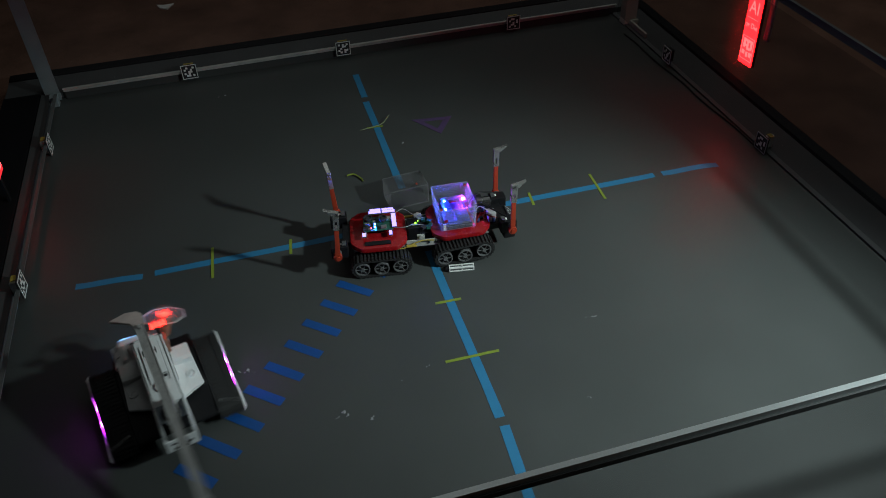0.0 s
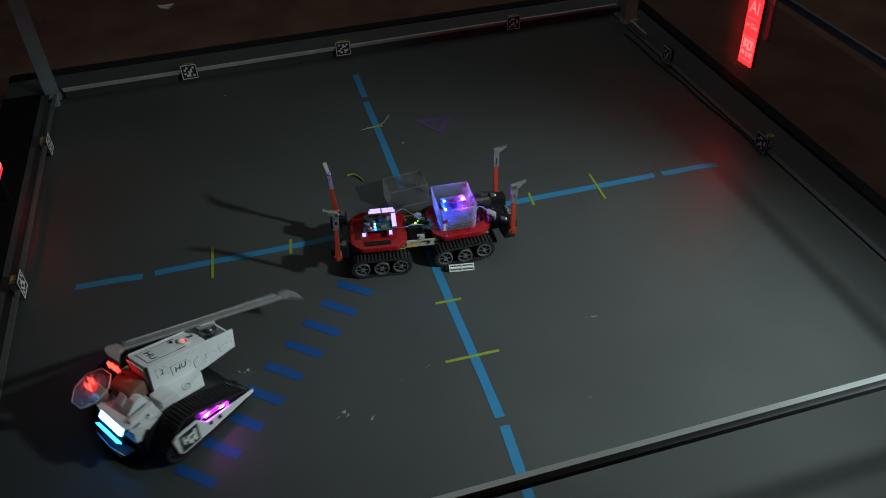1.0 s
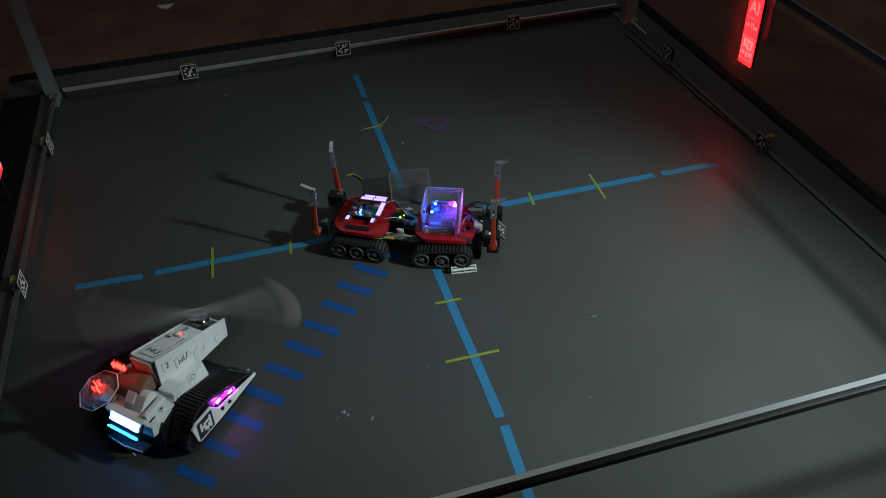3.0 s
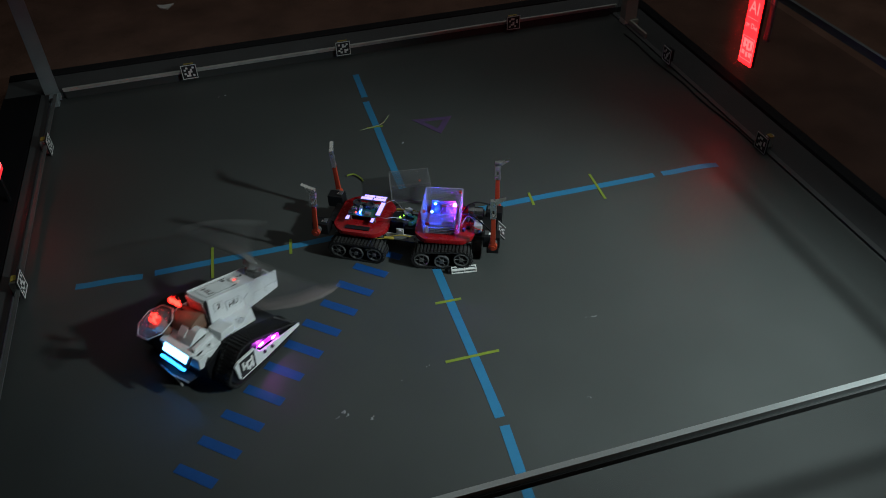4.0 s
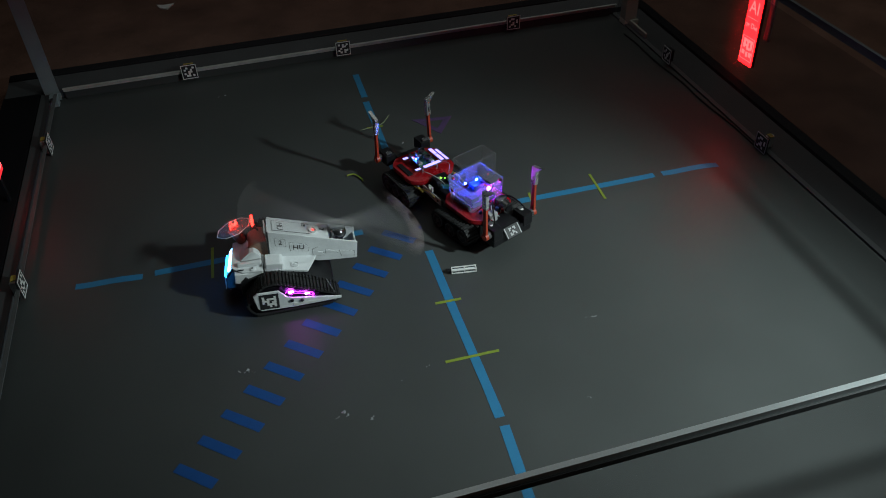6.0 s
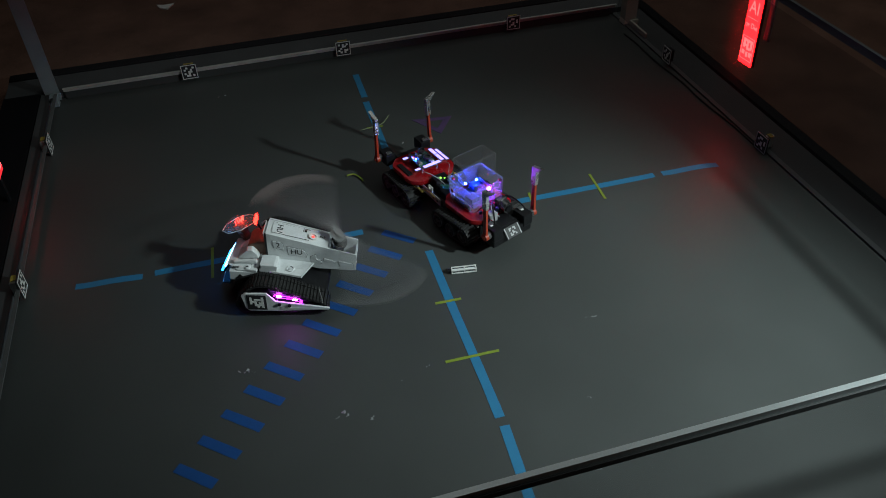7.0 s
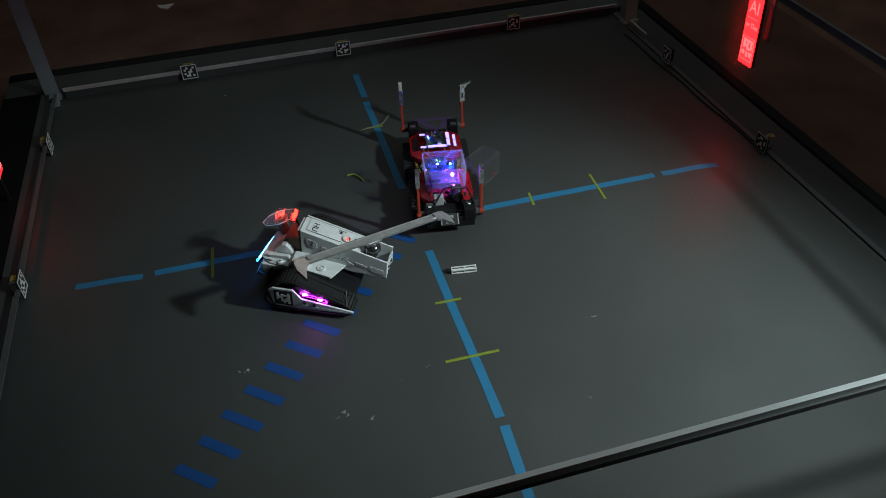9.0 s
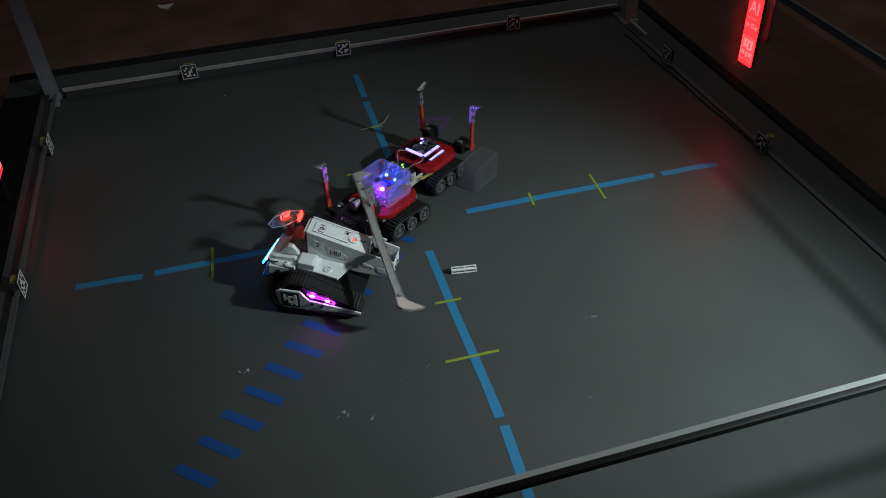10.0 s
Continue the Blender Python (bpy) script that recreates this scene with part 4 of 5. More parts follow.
# ---- red robot: two tracked cars joined end to end ----
# each car: x forward, origin on the floor
def side_arm(chassis, x, y, s, out, lean=0.0, twist=0.0, drop=0.0):
    """A standing lever: servo, orange lever and steel hook; out is the way that the hook points; the lever leans and its head is twisted by degrees."""
    tip_turn = Matrix.Translation((x, y, 0.088)) @ Matrix.Rotation(radians(lean), 4, "Y") @ Matrix.Translation((-x, -y, -0.088))
    head_turn = tip_turn @ Matrix.Translation((x, y, 0)) @ Matrix.Rotation(radians(twist), 4, "Z") @ Matrix.Translation((-x, -y, -drop))
    bm = bmesh.new()
    box(bm, (x - out * 0.006, y - s * 0.036, 0.086), (0.05, 0.036, 0.04), 0.003)
    part("servo", bm, BLACK, chassis, "black boxy servo motor")
    bm = bmesh.new()
    box(bm, (x - out * 0.012, y - s * 0.034, 0.1064), (0.007, 0.009, 0.001))
    part("servo_label", bm, WHITE_CARD, chassis)
    bm = bmesh.new()
    rod(bm, (x, y - s * 0.019, 0.088), (x, y - s * 0.006, 0.088), 0.012, n=14)
    box(bm, (x - out * 0.02, y - s * 0.034, 0.1085), (0.012, 0.02, 0.004), 0.001)
    part("servo_horn", bm, RIM, chassis)
    bm = bmesh.new()
    prism(bm, [(x - 0.0075, 0.086), (x + 0.0075, 0.086), (x + 0.006, 0.198 - drop), (x - 0.006, 0.198 - drop)], y - 0.004, y + 0.004, "y", 0.001)
    rod(bm, (x, y - 0.0055, 0.088), (x, y + 0.0055, 0.088), 0.0125, n=16)
    rod(bm, (x, y - s * 0.004, 0.088), (x, y + s * 0.009, 0.088), 0.006, n=8)
    part("lever", bm, ORANGE, chassis, "orange lever standing up", True).matrix_basis = tip_turn
    bm = bmesh.new()
    # steel plate with a slot and a forward hook
    prism(bm, [(x - 0.0085, 0.192), (x - 0.003, 0.192), (x - 0.003, 0.245), (x - 0.0085, 0.25)], y - 0.006, y + 0.006, "y")
    prism(bm, [(x + 0.003, 0.192), (x + 0.0085, 0.192), (x + 0.0085, 0.245), (x + 0.003, 0.245)], y - 0.006, y + 0.006, "y")
    for a, b in ((0.192, 0.202), (0.222, 0.25)):
        box(bm, (x, y, (a + b) / 2), (0.007, 0.012, b - a))
    tip = [(x - out * 0.0085, 0.24), (x - out * 0.0085, 0.252), (x + out * 0.014, 0.256), (x + out * 0.034, 0.262), (x + out * 0.012, 0.242)]
    prism(bm, tip, y - 0.006, y + 0.006, "y", 0.0008)
    part("hook", bm, HOOK, chassis, "bright steel hook plate with a slot").matrix_basis = head_turn


HOOK = surface("bright_steel", (0.66, 0.66, 0.64), 0.28, 0.88, vary=0.2, scale=60.0)


def running_gear(chassis, xs, lift):
    """Tracks with three wheels a side. lift raises the outer wheel."""
    r = 0.0265
    for s in (-1, 1):
        a, b = xs[0], xs[-1]
        za, zb = 0.033 + (lift if lift < 0 else 0) * -1, 0.033 + max(lift, 0)
        outline = []
        for i in range(9):
            t = radians(90 + 180 * i / 8)
            outline.append((a + 0.030 * math.cos(t), za + 0.030 * math.sin(t)))
        for i in range(9):
            t = radians(-90 + 180 * i / 8)
            outline.append((b + 0.030 * math.cos(t), zb + 0.030 * math.sin(t)))
        track(chassis, outline, s * 0.070, s * 0.112, 0.0105, 0.004)
        for k, x in enumerate(xs):
            z = za if k == 0 else zb if k == len(xs) - 1 else 0.031
            bm = bmesh.new()
            y = s * 0.1125
            ring(bm, (x, y - s * 0.007 if s > 0 else y, z), r * 0.84, 0.0032, 0.007, 24, "y")
            for j in range(6):
                t = 2 * math.pi * j / 6
                rod(bm, (x + 0.005 * math.cos(t), y - s * 0.003, z + 0.005 * math.sin(t)), (x + 0.0185 * math.cos(t), y - s * 0.003, z + 0.0185 * math.sin(t)), 0.0014, n=6)
            rod(bm, (x, y - s * 0.02, z), (x, y + s * 0.001, z), 0.0062, n=12)
            part("wheel", bm, WHEEL, chassis, "grey spoked wheel", True)
            bm = bmesh.new()
            rod(bm, (x, y - s * 0.03, z), (x, y - s * 0.008, z), r * 0.8, n=20)
            part("wheel_disc", bm, RUBBER, chassis)


def deck(chassis, x0, x1, w, z):
    bm = bmesh.new()
    c = 0.03
    pts = [(x0 + c, -w), (x1 - c, -w), (x1, -w + c), (x1, w - c), (x1 - c, w), (x0 + c, w), (x0, w - c), (x0, -w + c)]
    prism(bm, rounded(pts, 0.012, 3), z - 0.016, z, "z", 0.003)
    part("deck", bm, RED, chassis, "glossy red deck plate", True)
    bm = bmesh.new()
    box(bm, ((x0 + x1) / 2, 0, 0.048), (x1 - x0 - 0.02, 0.12, 0.05), 0.004)
    part("gearbox", bm, BLACK, chassis)
    for s in (-1, 1):
        bm = bmesh.new()
        rod(bm, (x0 + 0.01, s * 0.066, z - 0.021), (x1 - 0.01, s * 0.066, z - 0.021), 0.0035, n=8)
        part("side_rod", bm, STEEL, chassis)


def band(bm, outline, t, z0, z1, flare=(1.0, 1.0)):
    """A loop of wall of thickness t along a closed outline, widening by flare from foot to rim."""
    cx = sum(p[0] for p in outline) / len(outline)
    cy = sum(p[1] for p in outline) / len(outline)
    hx = max(p[0] for p in outline) - cx
    hy = max(p[1] for p in outline) - cy
    inner = [(cx + (p[0] - cx) * (1 - t / hx), cy + (p[1] - cy) * (1 - t / hy)) for p in outline]
    f0, f1 = flare
    rows = [[bm.verts.new((cx + (p[0] - cx) * f, cy + (p[1] - cy) * f, z)) for p in q] for q, z, f in ((outline, z0, f0), (outline, z1, f1), (inner, z1, f1), (inner, z0, f0))]
    n = len(outline)
    for a in range(4):
        for i in range(n):
            j = (i + 1) % n
            bm.faces.new((rows[a][i], rows[a][j], rows[(a + 1) % 4][j], rows[(a + 1) % 4][i]))


# x, y, length, width, height of the light strips round the board
LIGHT_STRIPS = ((0.087, 0.042, 0.082, 0.015, 0.121), (0.087, 0.064, 0.074, 0.013, 0.113), (0.121, 0.004, 0.016, 0.066, 0.116), (0.108, -0.042, 0.013, 0.02, 0.106), (0.03, -0.042, 0.013, 0.02, 0.106))


def build_red_robot():
    r = thing("red_robot", "red two-part tracked robot with standing steel hooks and a lit box", "robot")
    rear = new("rear_car")
    front = new("front_car")
    for o in (rear, front):
        o.parent = r
        o.empty_display_size = 0.04
    # rear car
    running_gear(rear, (0.016, 0.072, 0.128), 0)
    deck(rear, -0.012, 0.155, 0.088, 0.092)
    for s in (-1, 1):
        side_arm(rear, -0.05, s * 0.105, s, -1, -3.0 if s > 0 else 4.0, -76.0 if s > 0 else 0.0, 0.009 if s > 0 else 0.003)
    bm = bmesh.new()
    box(bm, (0.0, 0, 0.082), (0.07, 0.09, 0.012), 0.002)
    part("arm_bracket", bm, BLACK, rear)
    # computer board with lit strips
    bm = bmesh.new()
    box(bm, (0.074, 0.0, 0.112), (0.088, 0.066, 0.0022))
    part("circuit_board", bm, PCB, rear, "green circuit board with chips")
    random.seed(5)
    for k in range(16):
        bm = bmesh.new()
        w, d, h = random.uniform(0.005, 0.018), random.uniform(0.005, 0.016), random.uniform(0.002, 0.012)
        box(bm, (0.036 + random.uniform(0, 0.074), random.uniform(-0.028, 0.026), 0.113 + h / 2), (w, d, h), 0.0004)
        part("chip", bm, random.choice((CHIP, CHIP, STEEL, PCB, HOOK)), rear)
    for x, y, a, b, z in LIGHT_STRIPS:
        bm = bmesh.new()
        box(bm, (x, y, z), (a, b, 0.004), 0.001)
        strip_base = part("light_strip", bm, RIM, rear, "lilac-white glowing light strip")
        n = max(1, round(max(a, b) / 0.045))
        for k in range(n):
            u = (k + 0.5) / n - 0.5
            bm = bmesh.new()
            if a > b:
                box(bm, (x + u * a, y, z + 0.0024), (a / n * random.uniform(0.84, 0.97), b * random.uniform(0.6, 0.8), 0.0014), 0.0004)
            else:
                box(bm, (x, y + u * b, z + 0.0024), (a * random.uniform(0.7, 0.9), b / n * random.uniform(0.84, 0.97), 0.0014), 0.0004)
            part("led_block", bm, LED_WHITE, strip_base)
    for x, y in ((0.036, 0.028), (0.112, 0.028), (0.036, -0.028), (0.112, -0.028)):
        bm = bmesh.new()
        rod(bm, (x, y, 0.09), (x, y, 0.112), 0.0025, n=6)
        part("standoff", bm, STEEL, rear)
    for x, y in ((0.045, 0.012), (0.088, 0.006)):
        bm = bmesh.new()
        ring(bm, (x, y, 0.124), 0.013, 0.003, 0.006, 18)
        rod(bm, (x, y, 0.113), (x, y, 0.127), 0.006, n=12)
        for k in range(7):
            t = 2 * math.pi * k / 7
            box(bm, (x + 0.008 * math.cos(t), y + 0.008 * math.sin(t), 0.1245), (0.008, 0.002, 0.003), 0, Matrix.Rotation(t, 3, "Z"))
        part("cooling_fan", bm, CHIP, rear, "small dark cooling fan")
    bm = bmesh.new()
    ball(bm, (0.052, -0.024, 0.117), 0.0022)
    part("red_pilot", bm, LED_RED, rear, "tiny red pilot light")
    bm = bmesh.new()
    ball(bm, (0.064, -0.022, 0.117), 0.0022)
    part("blue_pilot", bm, LED_BLUE, rear, "tiny blue pilot light")
    bm = bmesh.new()
    box(bm, (0.068, -0.068, 0.094), (0.075, 0.016, 0.004), 0.001)
    part("port_block", bm, BLACK, rear)
    # coupling between the cars
    bm = bmesh.new()
    box(bm, (0.2, 0, 0.062), (0.10, 0.045, 0.03), 0.003)
    box(bm, (0.178, 0, 0.086), (0.04, 0.05, 0.03), 0.003)
    part("coupling_block", bm, BLACK, rear)
    for s in (-1, 1):
        bm = bmesh.new()
        box(bm, (0.195, s * 0.052, 0.066), (0.12, 0.003, 0.024), 0.001)
        box(bm, (0.195, s * 0.0505, 0.086), (0.022, 0.006, 0.02), 0.001)
        rod(bm, (0.195, s * 0.048, 0.09), (0.195, s * 0.058, 0.09), 0.006, n=10)
        part("coupling_plate", bm, RAIL, rear, "aluminium coupling plate with bolts")
    for s in (-1, 1):
        bm = bmesh.new()
        box(bm, (0.165, s * 0.07, 0.072), (0.03, 0.008, 0.005), 0.001)
        part("yellow_clip", bm, TAPE_YELLOW, rear)
        bm = bmesh.new()
        cable(bm, [(0.1, s * 0.072, 0.07), (0.14, s * 0.074, 0.069), (0.17, s * 0.066, 0.075), (0.2, s * 0.062, 0.082), (0.232, s * 0.06, 0.078)], 0.0018)
        part("yellow_cable", bm, TAPE_YELLOW, rear, "thin yellow cable along the coupling", True)
    for k in range(8):
        bm = bmesh.new()
        x, y = random.uniform(0.16, 0.23), random.uniform(-0.035, 0.035)
        box(bm, (x, y, 0.094 + random.uniform(0, 0.008)), (random.uniform(0.006, 0.018), random.uniform(0.005, 0.014), random.uniform(0.005, 0.014)), 0.001, Matrix.Rotation(random.uniform(0, 3), 3, "Z"))
        part("connector", bm, random.choice((BLACK, CHIP, PCB, STEEL)), rear)
    for s in (-1, 1):
        for x in (0.15, 0.172, 0.218, 0.24):
            bm = bmesh.new()
            rod(bm, (x, s * 0.0525, 0.067), (x, s * 0.0565, 0.067), 0.0036, n=8)
            part("bolt", bm, CHROME_DARK, rear)
    bm = bmesh.new()
    ball(bm, (0.184, -0.004, 0.103), 0.003)
    ball(bm, (0.192, 0.006, 0.103), 0.0022)
    part("status_led", bm, LED_GREEN, rear, "tiny green status light")
    bm = bmesh.new()
    cable(bm, [(0.12, -0.03, 0.115), (0.15, -0.045, 0.125), (0.175, -0.03, 0.12), (0.2, -0.01, 0.1), (0.22, -0.005, 0.09)], 0.001)
    cable(bm, [(0.12, 0.03, 0.115), (0.15, 0.05, 0.12), (0.18, 0.03, 0.11), (0.21, 0.012, 0.09)], 0.0009)
    part("cable", bm, WIRE, rear, "thin grey cable", True)

    # front car
    running_gear(front, (-0.141, -0.081, -0.023), 0.008)
    deck(front, -0.168, 0.012, 0.084, 0.092)
    for s in (-1, 1):
        side_arm(front, 0.068, s * 0.095, s, 1)
    bm = bmesh.new()
    box(bm, (0.03, 0, 0.078), (0.07, 0.11, 0.02), 0.003)
    box(bm, (0.062, 0, 0.07), (0.03, 0.07, 0.03), 0.003)
    part("arm_bracket", bm, BLACK, front)
    # ribbed clear box with coloured lights
    x0, x1, w, z0, z1 = -0.142, -0.034, 0.062, 0.094, 0.172
    corner = rounded([(x0, -w), (x1, -w), (x1, w), (x0, w)], 0.007, 3)
    bm = bmesh.new()
    band(bm, corner, 0.0022, z0, z1, (0.97, 1.03))
    case = part("light_box", bm, CLEAR_RIB, front, "clear ribbed plastic box lit blue and violet from inside", True)
    outer = rounded([(x0 - 0.0018, -w - 0.0018), (x1 + 0.0018, -w - 0.0018), (x1 + 0.0018, w + 0.0018), (x0 - 0.0018, w + 0.0018)], 0.008, 3)
    for i in range(13):
        z = z0 + 0.003 + i * (z1 - z0 - 0.004) / 12
        bm = bmesh.new()
        f = 0.97 + 0.06 * i / 12
        band(bm, outer, 0.004, z, z + 0.0012, (f, f))
        part("rib", bm, RIM_CLEAR if i == 12 else CLEAR_RIB2, case)
    for y, z in ((-0.0638, 0.134),):
        bm = bmesh.new()
        box(bm, (x0 + 0.016, y, z), (0.011, 0.0015, 0.009), 0.0006)
        part("badge", bm, RED, case, "tiny red badge")
    bm = bmesh.new()
    box(bm, ((x0 + x1) / 2, 0, z0 + 0.012), (0.08, 0.09, 0.02), 0.003)
    box(bm, (-0.11, 0.02, z0 + 0.026), (0.03, 0.04, 0.024), 0.003)
    box(bm, (-0.07, -0.03, z0 + 0.024), (0.034, 0.03, 0.02), 0.003)
    part("battery_pack", bm, BLUE_PACK, front, "dark blue pack inside the clear box")
    bm = bmesh.new()
    box(bm, (-0.088, 0.036, 0.142), (0.072, 0.007, 0.012), 0.0015)
    for x in (-0.12, -0.056):
        box(bm, (x, 0.036, 0.126), (0.005, 0.005, 0.026))
    part("inner_tray", bm, RIM, front, "grey bar across the inside of the box")
    bm = bmesh.new()
    box(bm, (-0.062, 0.006, 0.137), (0.03, 0.026, 0.026), 0.004)
    part("lamp_housing", bm, CLEAR_RIB2, front, "clear block round the violet light")
    # dark slot with a switch row, low on the side
    bm = bmesh.new()
    box(bm, (-0.084, -w + 0.006, 0.106), (0.074, 0.006, 0.019), 0.001)
    panel = part("switch_panel", bm, INK, front, "dark switch panel behind the ribs")
    for k in range(4):
        bm = bmesh.new()
        box(bm, (-0.112 + 0.018 * k, -w + 0.0022, 0.106), (0.0125, 0.003, 0.006), 0.0006)
        part("switch", bm, RIM, panel)
    bm = bmesh.new()
    box(bm, (-0.129, -w + 0.006, 0.107), (0.009, 0.005, 0.022), 0.001)
    part("corner_clip", bm, WHITE_CARD, front)
    for x, y in ((-0.117, -0.018), (-0.112, 0.022)):
        bm = bmesh.new()
        ball(bm, (x, y, 0.143), 0.0031)
        part("blue_led", bm, LED_BLUE, front, "bright blue light", True)
        bm = bmesh.new()
        ball(bm, (x, y, 0.1447), 0.0019)
        part("led_core", bm, LED_CORE, front, "pale core of the blue light", True)
    bm = bmesh.new()
    ball(bm, (-0.054, 0.022, 0.142), 0.0052)
    part("violet_led", bm, LED_VIOLET, front, "bright violet-pink light", True)
    bm = bmesh.new()
    ball(bm, (-0.054, 0.0205, 0.1455), 0.003)
    part("led_core", bm, LED_PINK, front, "hot pink core of the violet light", True)
    for x, y in ((-0.136, -0.05), (-0.04, 0.055)):
        bm = bmesh.new()
        box(bm, (x, y, 0.166), (0.008, 0.008, 0.006), 0.001)
        part("box_clip", bm, ORANGE, case)
    # small connectors and wires at the bow
    random.seed(11)
    for k in range(10):
        bm = bmesh.new()
        x, y = random.uniform(-0.026, 0.04), random.uniform(-0.06, 0.06)
        box(bm, (x, y, 0.094 + random.uniform(0, 0.012)), (random.uniform(0.006, 0.016), random.uniform(0.006, 0.014), random.uniform(0.006, 0.016)), 0.001, Matrix.Rotation(random.uniform(0, 3), 3, "Z"))
        part("connector", bm, random.choice((BLACK, CHIP, STEEL, CHIP, BLUE_PACK)), front)
    for mat, y in ((RED, -0.045), (WIRE, -0.015), (BLACK, 0.045)):
        bm = bmesh.new()
        cable(bm, [(-0.03, y, 0.1), (-0.012, y + 0.012, 0.122), (0.012, y - 0.008, 0.118), (0.034, y + 0.006, 0.1)], 0.0016)
        part("wire", bm, mat, front, smooth=True)
    # camera and its mount on the bow
    bm = bmesh.new()
    rod(bm, (0.0, 0.028, 0.112), (0.03, 0.028, 0.112), 0.017, n=18)
    box(bm, (-0.004, 0.028, 0.112), (0.02, 0.034, 0.04), 0.003)
    cm = part("bow_camera", bm, CHROME_DARK, front, "dark polished bow camera", True)
    bm = bmesh.new()
    rod(bm, (0.0298, 0.028, 0.112), (0.034, 0.028, 0.112), 0.012, n=16)
    part("lens", bm, BLACK, cm, smooth=True)
    bm = bmesh.new()
    box(bm, (0.02, -0.03, 0.104), (0.024, 0.03, 0.03), 0.003)
    part("sensor_block", bm, WIRE, front)
    bm = bmesh.new()
    cable(bm, [(-0.03, 0.02, 0.11), (0.0, -0.01, 0.13), (0.03, -0.03, 0.12), (0.06, -0.05, 0.105)], 0.0025)
    cable(bm, [(-0.03, 0.05, 0.1), (0.0, 0.06, 0.125), (0.04, 0.07, 0.115), (0.06, 0.07, 0.105)], 0.0025)
    part("cable", bm, BLACK, front, smooth=True)
    bm = bmesh.new()
    box(bm, (0.086, -0.004, 0.075), (0.004, 0.058, 0.036), 0.001, Matrix.Rotation(radians(-42), 3, "Y"))
    part("code_plate", bm, INK, front, "black and white square code on the bow")
    bm = bmesh.new()
    code_cells(bm, 0.024, ["##.##", "#...#", "..#..", "#.##.", "##..#"], 0.001)
    for q in (-1, 1):
        box(bm, (q * 0.0255, 0, 0.0006), (0.003, 0.034, 0.0012))
    cc = part("code_print", bm, WIRE, front)
    cc.matrix_basis = Matrix.Translation((0.0880, -0.004, 0.0768)) @ Matrix.Rotation(radians(-42), 4, "Y") @ pose(0, 0, 0, 90, 0, 90)
    bm = bmesh.new()
    box(bm, (0.066, 0, 0.06), (0.036, 0.15, 0.036), 0.004)
    part("bow_block", bm, BLACK, front)
    return r, front


WHEEL = surface("dark_wheel_plastic", (0.115, 0.117, 0.12), 0.28, vary=0.25, scale=70.0)
RIM_CLEAR = clear("milky_rim", colour=(0.75, 0.8, 1.0), body=0.26, rough=0.1)
LED_CORE = glow("pale_blue_core", (0.3, 0.5, 1.0), 9.0)
CLEAR_RIB2 = clear("milky_rib", colour=(0.7, 0.74, 1.0), body=0.16, rough=0.12)
BLUE_PACK = surface("dark_blue_pack", (0.03, 0.05, 0.16), 0.4, vary=0.3, scale=60.0)


def build_loose_cover():
    """A clear ribbed cover that came off the rear car; origin at the middle of its base."""
    c = thing("loose_cover", "clear ribbed plastic box cover lying loose on the floor", "box cover")
    a, b, h, t = 0.064, 0.034, 0.085, 0.002
    bm = bmesh.new()
    box(bm, (-a, 0, h / 2 + 0.0005), (t, 2 * b, h))
    box(bm, (a, 0, h / 2 + 0.0005), (t, 2 * b, h))
    box(bm, (0, 0, t / 2 + 0.0005), (2 * a - t, 2 * b, t))
    box(bm, (0, 0, h), (2 * a - t, 2 * b, t))
    box(bm, (0, -b, h / 2), (2 * a + t, t, h))
    part("shell", bm, CLEAR_LOOSE, c)
    for i in range(9):
        bm = bmesh.new()
        y = -b + 0.005 + i * 0.0076
        box(bm, (-a - 0.0012, y, h / 2), (0.002, 0.0014, h - 0.004))
        part("rib", bm, LOOSE_RIB, c)
    bm = bmesh.new()
    for x in (-a, a):
        rod(bm, (x, -b, 0.002), (x, -b, h), 0.0011, n=6)
        for z in (0.0018, h):
            rod(bm, (x, -b, z), (x, b, z), 0.0011, n=6)
    for y, z in ((-b, 0.0018), (-b, h), (b, 0.0018), (b, h)):
        rod(bm, (-a, y, z), (a, y, z), 0.0011, n=6)
    part("moulded_edge", bm, LOOSE_RIB, c)
    bm = bmesh.new()
    box(bm, (0.03, -b - 0.002, 0.016), (0.006, 0.003, 0.007), 0.001)
    part("clip", bm, ORANGE, c)
    return c


CLEAR_LOOSE = clear("clear_loose_plastic", body=0.04, rough=0.08, tint=0.88)
LOOSE_RIB = clear("clear_loose_ribs", body=0.15, rough=0.1)

white_robot, blade = build_white_robot()
red_robot, front_car = build_red_robot()
loose_cover = build_loose_cover()


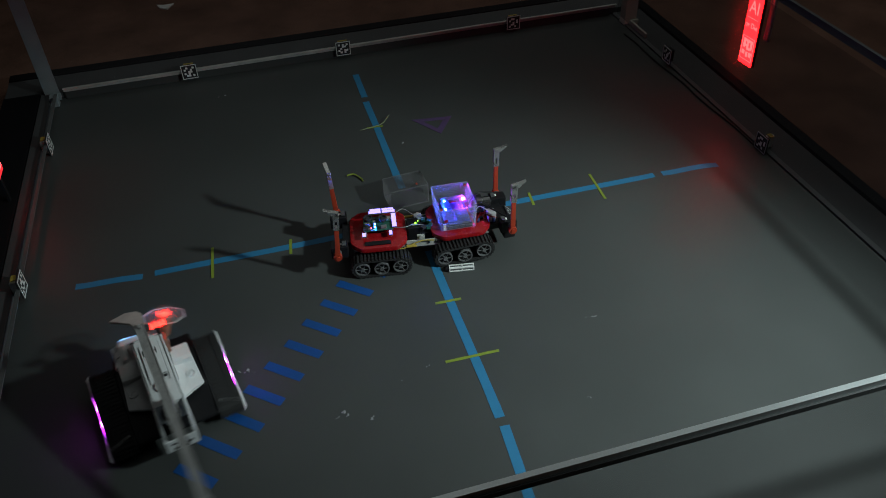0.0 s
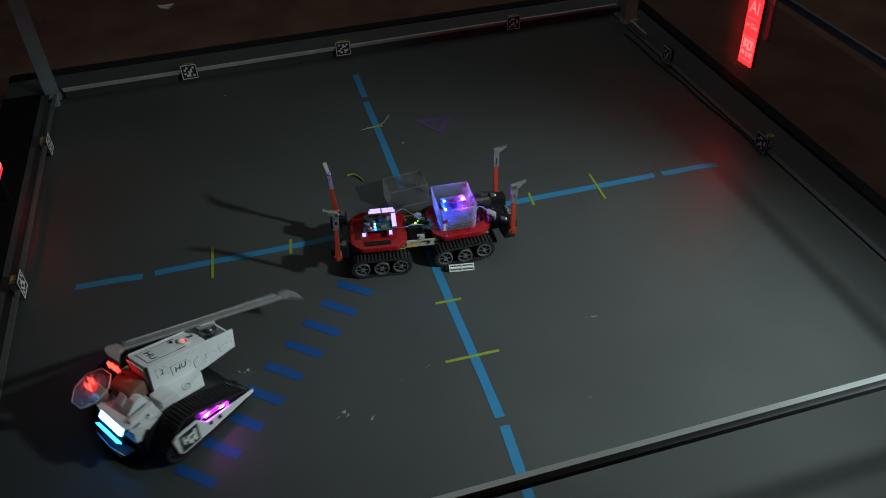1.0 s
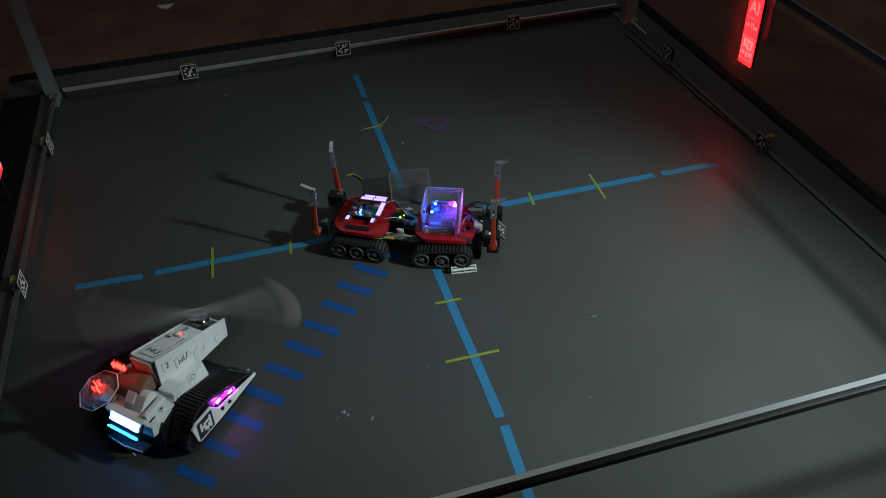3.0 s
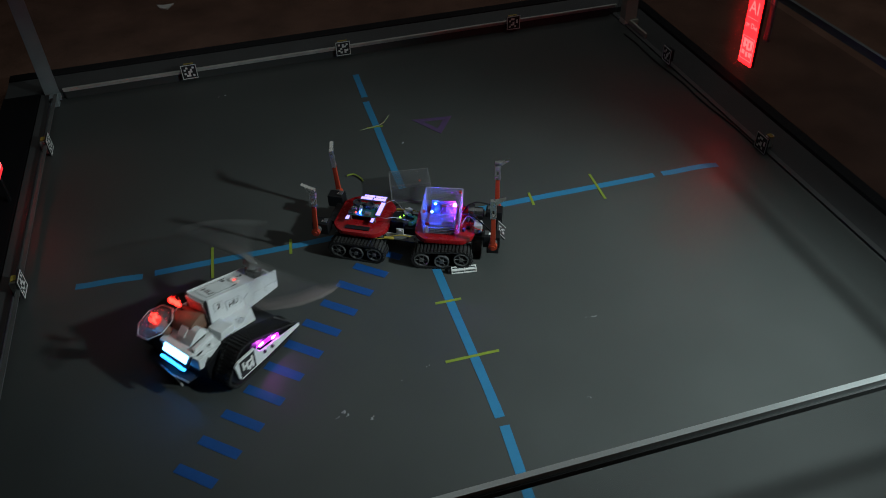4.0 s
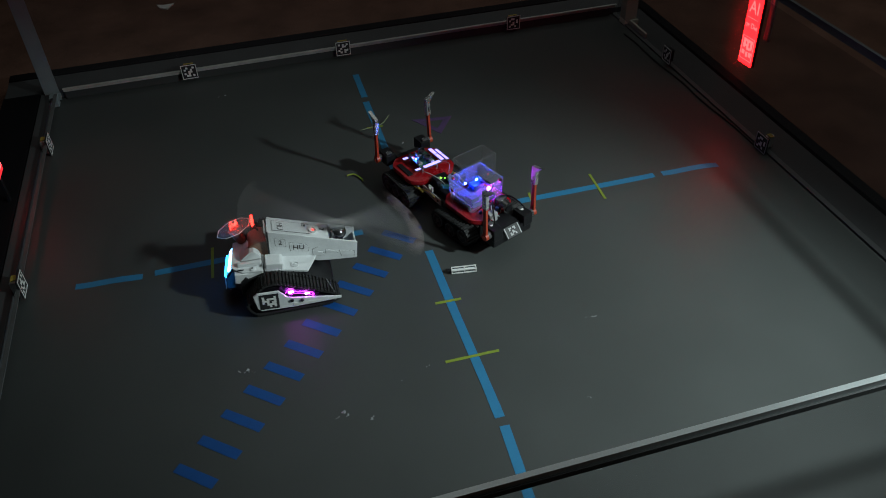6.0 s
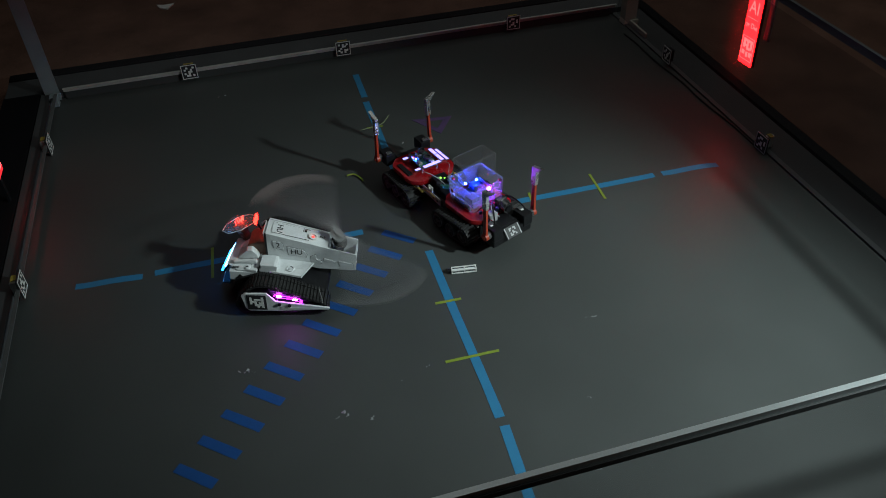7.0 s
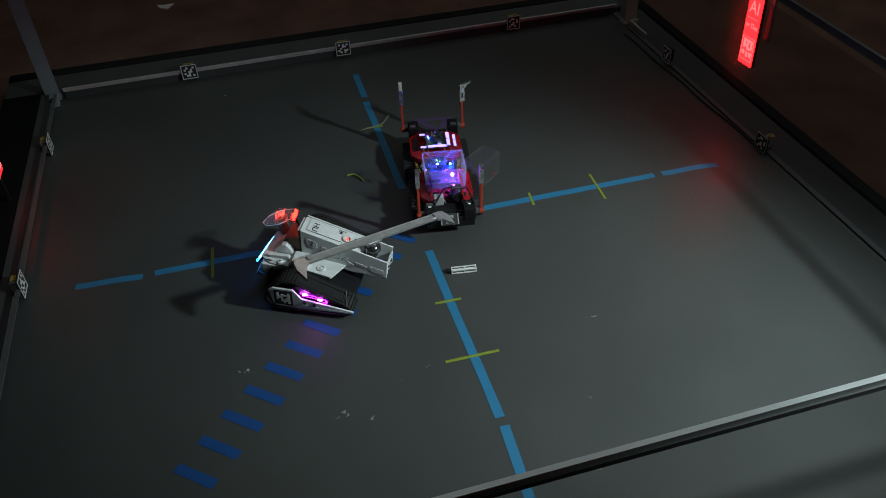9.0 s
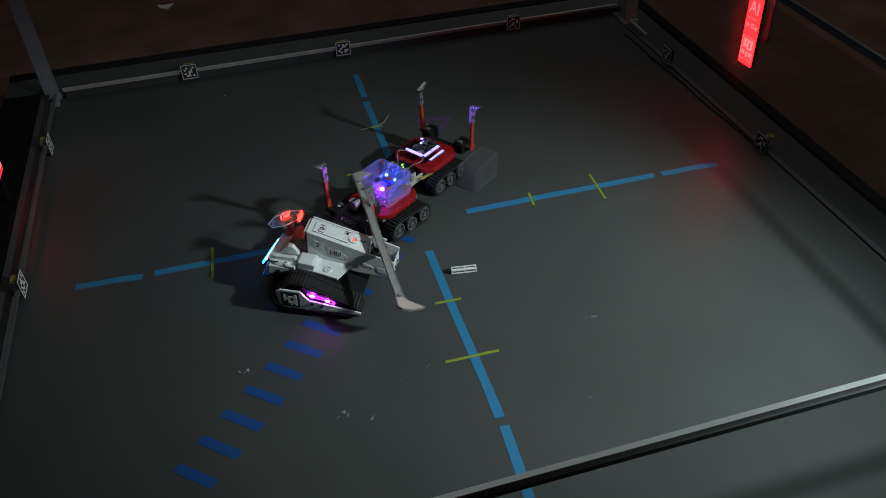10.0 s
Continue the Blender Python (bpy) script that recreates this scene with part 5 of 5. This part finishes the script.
# ---- what moves ----
WHITE_PATH = [
    (0.0, -0.761, -0.572, -77.8), (0.1, -0.752, -0.565, -61), (0.2, -0.743, -0.558, -46), (0.3, -0.733, -0.552, -34), (0.4, -0.724, -0.546, -26), (0.5, -0.716, -0.540, -18.1),
    (0.6, -0.718, -0.512, -6), (0.7, -0.721, -0.495, 7), (0.8, -0.727, -0.492, 22.1), (0.9, -0.729, -0.49, 31), (1.0, -0.729, -0.49, 39), (1.1, -0.735, -0.483, 48), (1.2, -0.737, -0.482, 50.5),
    (2.7, -0.737, -0.482, 50.5), (3.3, -0.705, -0.43, 48.5), (3.8, -0.625, -0.335, 44), (4.0, -0.591, -0.304, 42.4), (4.5, -0.456, -0.201, 37.7), (5.0, -0.314, -0.130, 25.1),
    (5.2, -0.300, -0.120, 20), (5.5, -0.291, -0.114, 8.9), (5.7, -0.343, -0.121, 4.5), (6.2, -0.366, -0.142, -8), (6.8, -0.371, -0.157, -15.9), (7.0, -0.365, -0.160, -16.2), (7.5, -0.364, -0.162, -15.8),
    (8.0, -0.357, -0.167, -16.5), (8.3, -0.338, -0.179, -17), (8.4, -0.29, -0.19, -23), (8.5, -0.272, -0.195, -26.5), (8.8, -0.272, -0.196, -26.8), (9.2, -0.273, -0.194, -28), (9.5, -0.275, -0.19, -30),
    (9.8, -0.266, -0.198, -28), (10.0, -0.256, -0.205, -26)]
REAR_PATH = [
    (0.0, -0.213, -0.099, -9), (1.2, -0.213, -0.099, -9), (1.5, -0.222, -0.064, -16.5), (2.0, -0.226, -0.001, -28.5), (2.5, -0.226, 0.004, -29.2), (4.2, -0.226, 0.005, -29.5), (4.5, -0.209, 0.057, -38.8),
    (4.7, -0.11, 0.115, -57), (5.0, 0.033, 0.198, -85), (5.3, 0.048, 0.235, -75), (5.5, 0.053, 0.246, -72.5), (5.7, 0.053, 0.246, -72.3), (7.0, 0.053, 0.246, -72.5), (7.2, 0.062, 0.255, -74.5), (7.5, 0.094, 0.281, -81),
    (7.8, 0.118, 0.306, -90), (8.0, 0.144, 0.313, -96), (8.2, 0.154, 0.33, -97.5), (8.5, 0.155, 0.332, -99), (8.8, 0.158, 0.347, -101), (9.2, 0.162, 0.349, -101.5), (9.5, 0.18, 0.344, -123.5), (9.7, 0.165, 0.31, -138), (10.0, 0.156, 0.284, -144)]
FRONT_PATH = [
    (0.0, 0.177, -0.134, -3.5), (1.2, 0.177, -0.134, -3.5), (1.5, 0.166, -0.148, -11.5), (2.0, 0.138, -0.17, -22), (2.5, 0.133, -0.172, -22.5), (4.2, 0.133, -0.173, -23), (4.5, 0.117, -0.185, -36),
    (4.7, 0.09, -0.207, -58), (5.0, 0.076, -0.214, -86.5), (5.3, 0.19, -0.158, -72), (5.5, 0.214, -0.141, -68), (5.7, 0.214, -0.141, -68), (7.0, 0.214, -0.142, -68), (7.2, 0.203, -0.143, -71), (7.5, 0.174, -0.145, -78),
    (7.8, 0.128, -0.118, -87.5), (8.0, 0.105, -0.108, -91), (8.2, 0.1, -0.09, -95), (8.5, 0.108, -0.06, -99), (8.8, 0.104, -0.036, -99.5), (9.2, 0.087, -0.02, -101), (9.5, -0.066, 0.010, -127), (9.7, -0.115, -0.008, -139), (10.0, -0.153, 0.002, -145)]
# loose cover: x, y, heading, lean; it lies flat at first, then is pushed up on its side
COVER_PATH = [(0.0, 0.0, 0.13, 4, -90), (1.2, 0.0, 0.13, 4, -90), (2.0, 0.02, 0.15, -8, -90), (4.3, 0.02, 0.15, -8, -90), (4.5, 0.05, 0.165, -4, -62), (4.7, 0.10, 0.18, 0, -34), (5.0, 0.20, 0.155, 12, 0), (5.4, 0.253, 0.18, 22, 0), (7.0, 0.253, 0.18, 22, 0),
              (7.5, 0.278, 0.186, 30, 0), (8.0, 0.285, 0.18, 36, 0), (8.8, 0.275, 0.17, 38, 0), (9.3, 0.262, 0.158, 38, 0), (10.0, 0.26, 0.157, 38, 0)]
# turn of the blade on its motor, degrees, counter-clockwise
BLADE_TURN = [
    (0.0, 1), (0.1, 1), (0.2, 1), (0.5, 4), (0.7, -3), (0.8, -8), (1.0, -8), (1.1, 4), (1.2, 6), (1.5, 1), (1.6, 154), (1.7, 305), (1.8, 422), (1.9, 533), (2.0, 662), (2.1, 750), (2.2, 858), (2.3, 1125), (2.4, 1230), (2.5, 1373), (2.7, 1560),
    (4.0, 4750), (4.2, 5108), (4.3, 5316), (4.4, 5359), (4.5, 5366), (4.7, 5373), (4.8, 5378), (4.9, 5386), (5.0, 5390), (5.2, 5404), (5.3, 5405), (5.4, 5520), (5.5, 5702), (7.5, 10995), (7.7, 11303), (7.8, 11368), (7.9, 11389),
    (8.0, 11393), (8.1, 11392), (8.2, 11423), (8.3, 11460), (8.4, 11550), (8.5, 11564), (8.8, 11566), (9.0, 11571), (9.2, 11574), (9.3, 11598), (9.4, 11622), (9.5, 11640), (9.6, 11654), (9.7, 11675), (9.8, 11618), (9.9, 11648), (10.0, 11639)]


def blade_rows():
    """The blade's turn at every thirtieth of a second."""
    ts, turns = zip(*BLADE_TURN)
    return [(k / FPS, float(np.interp(k / FPS, ts, turns))) for k in range(10 * FPS + 1)]


def motions():
    walk(spare_tube, [(t, pose(x, y, 0, 0, 0, a)) for t, x, y, a in ((0.0, 0.071, -0.261, -10), (1.2, 0.071, -0.261, -10), (2.0, 0.075, -0.271, -9), (10.0, 0.075, -0.271, -9))])
    walk(white_robot, [(t, pose(x, y, 0, 0, 0, a)) for t, x, y, a in WHITE_PATH])
    walk(blade, [(t, pose(0.102, 0, 0.169) @ pose(0, 0, 0, 0, 19, 0) @ pose(0, 0, 0, 0, 0, a)) for t, a in blade_rows()])
    rear = [(t, pose(x, y, 0, 0, 0, a)) for t, x, y, a in REAR_PATH]
    walk(red_robot, rear)
    walk(front_car, [(t, m.inverted() @ pose(x, y, 0, 0, 0, a)) for (t, m), (_, x, y, a) in zip(rear, FRONT_PATH)])
    walk(loose_cover, [(t, pose(x, y, 0.044 * math.cos(radians(lean)) + 0.036 * abs(math.sin(radians(lean))), 0, 0, a) @ pose(0, 0, 0, lean) @ pose(0, 0, -0.0435)) for t, x, y, a, lean in COVER_PATH])


motions()
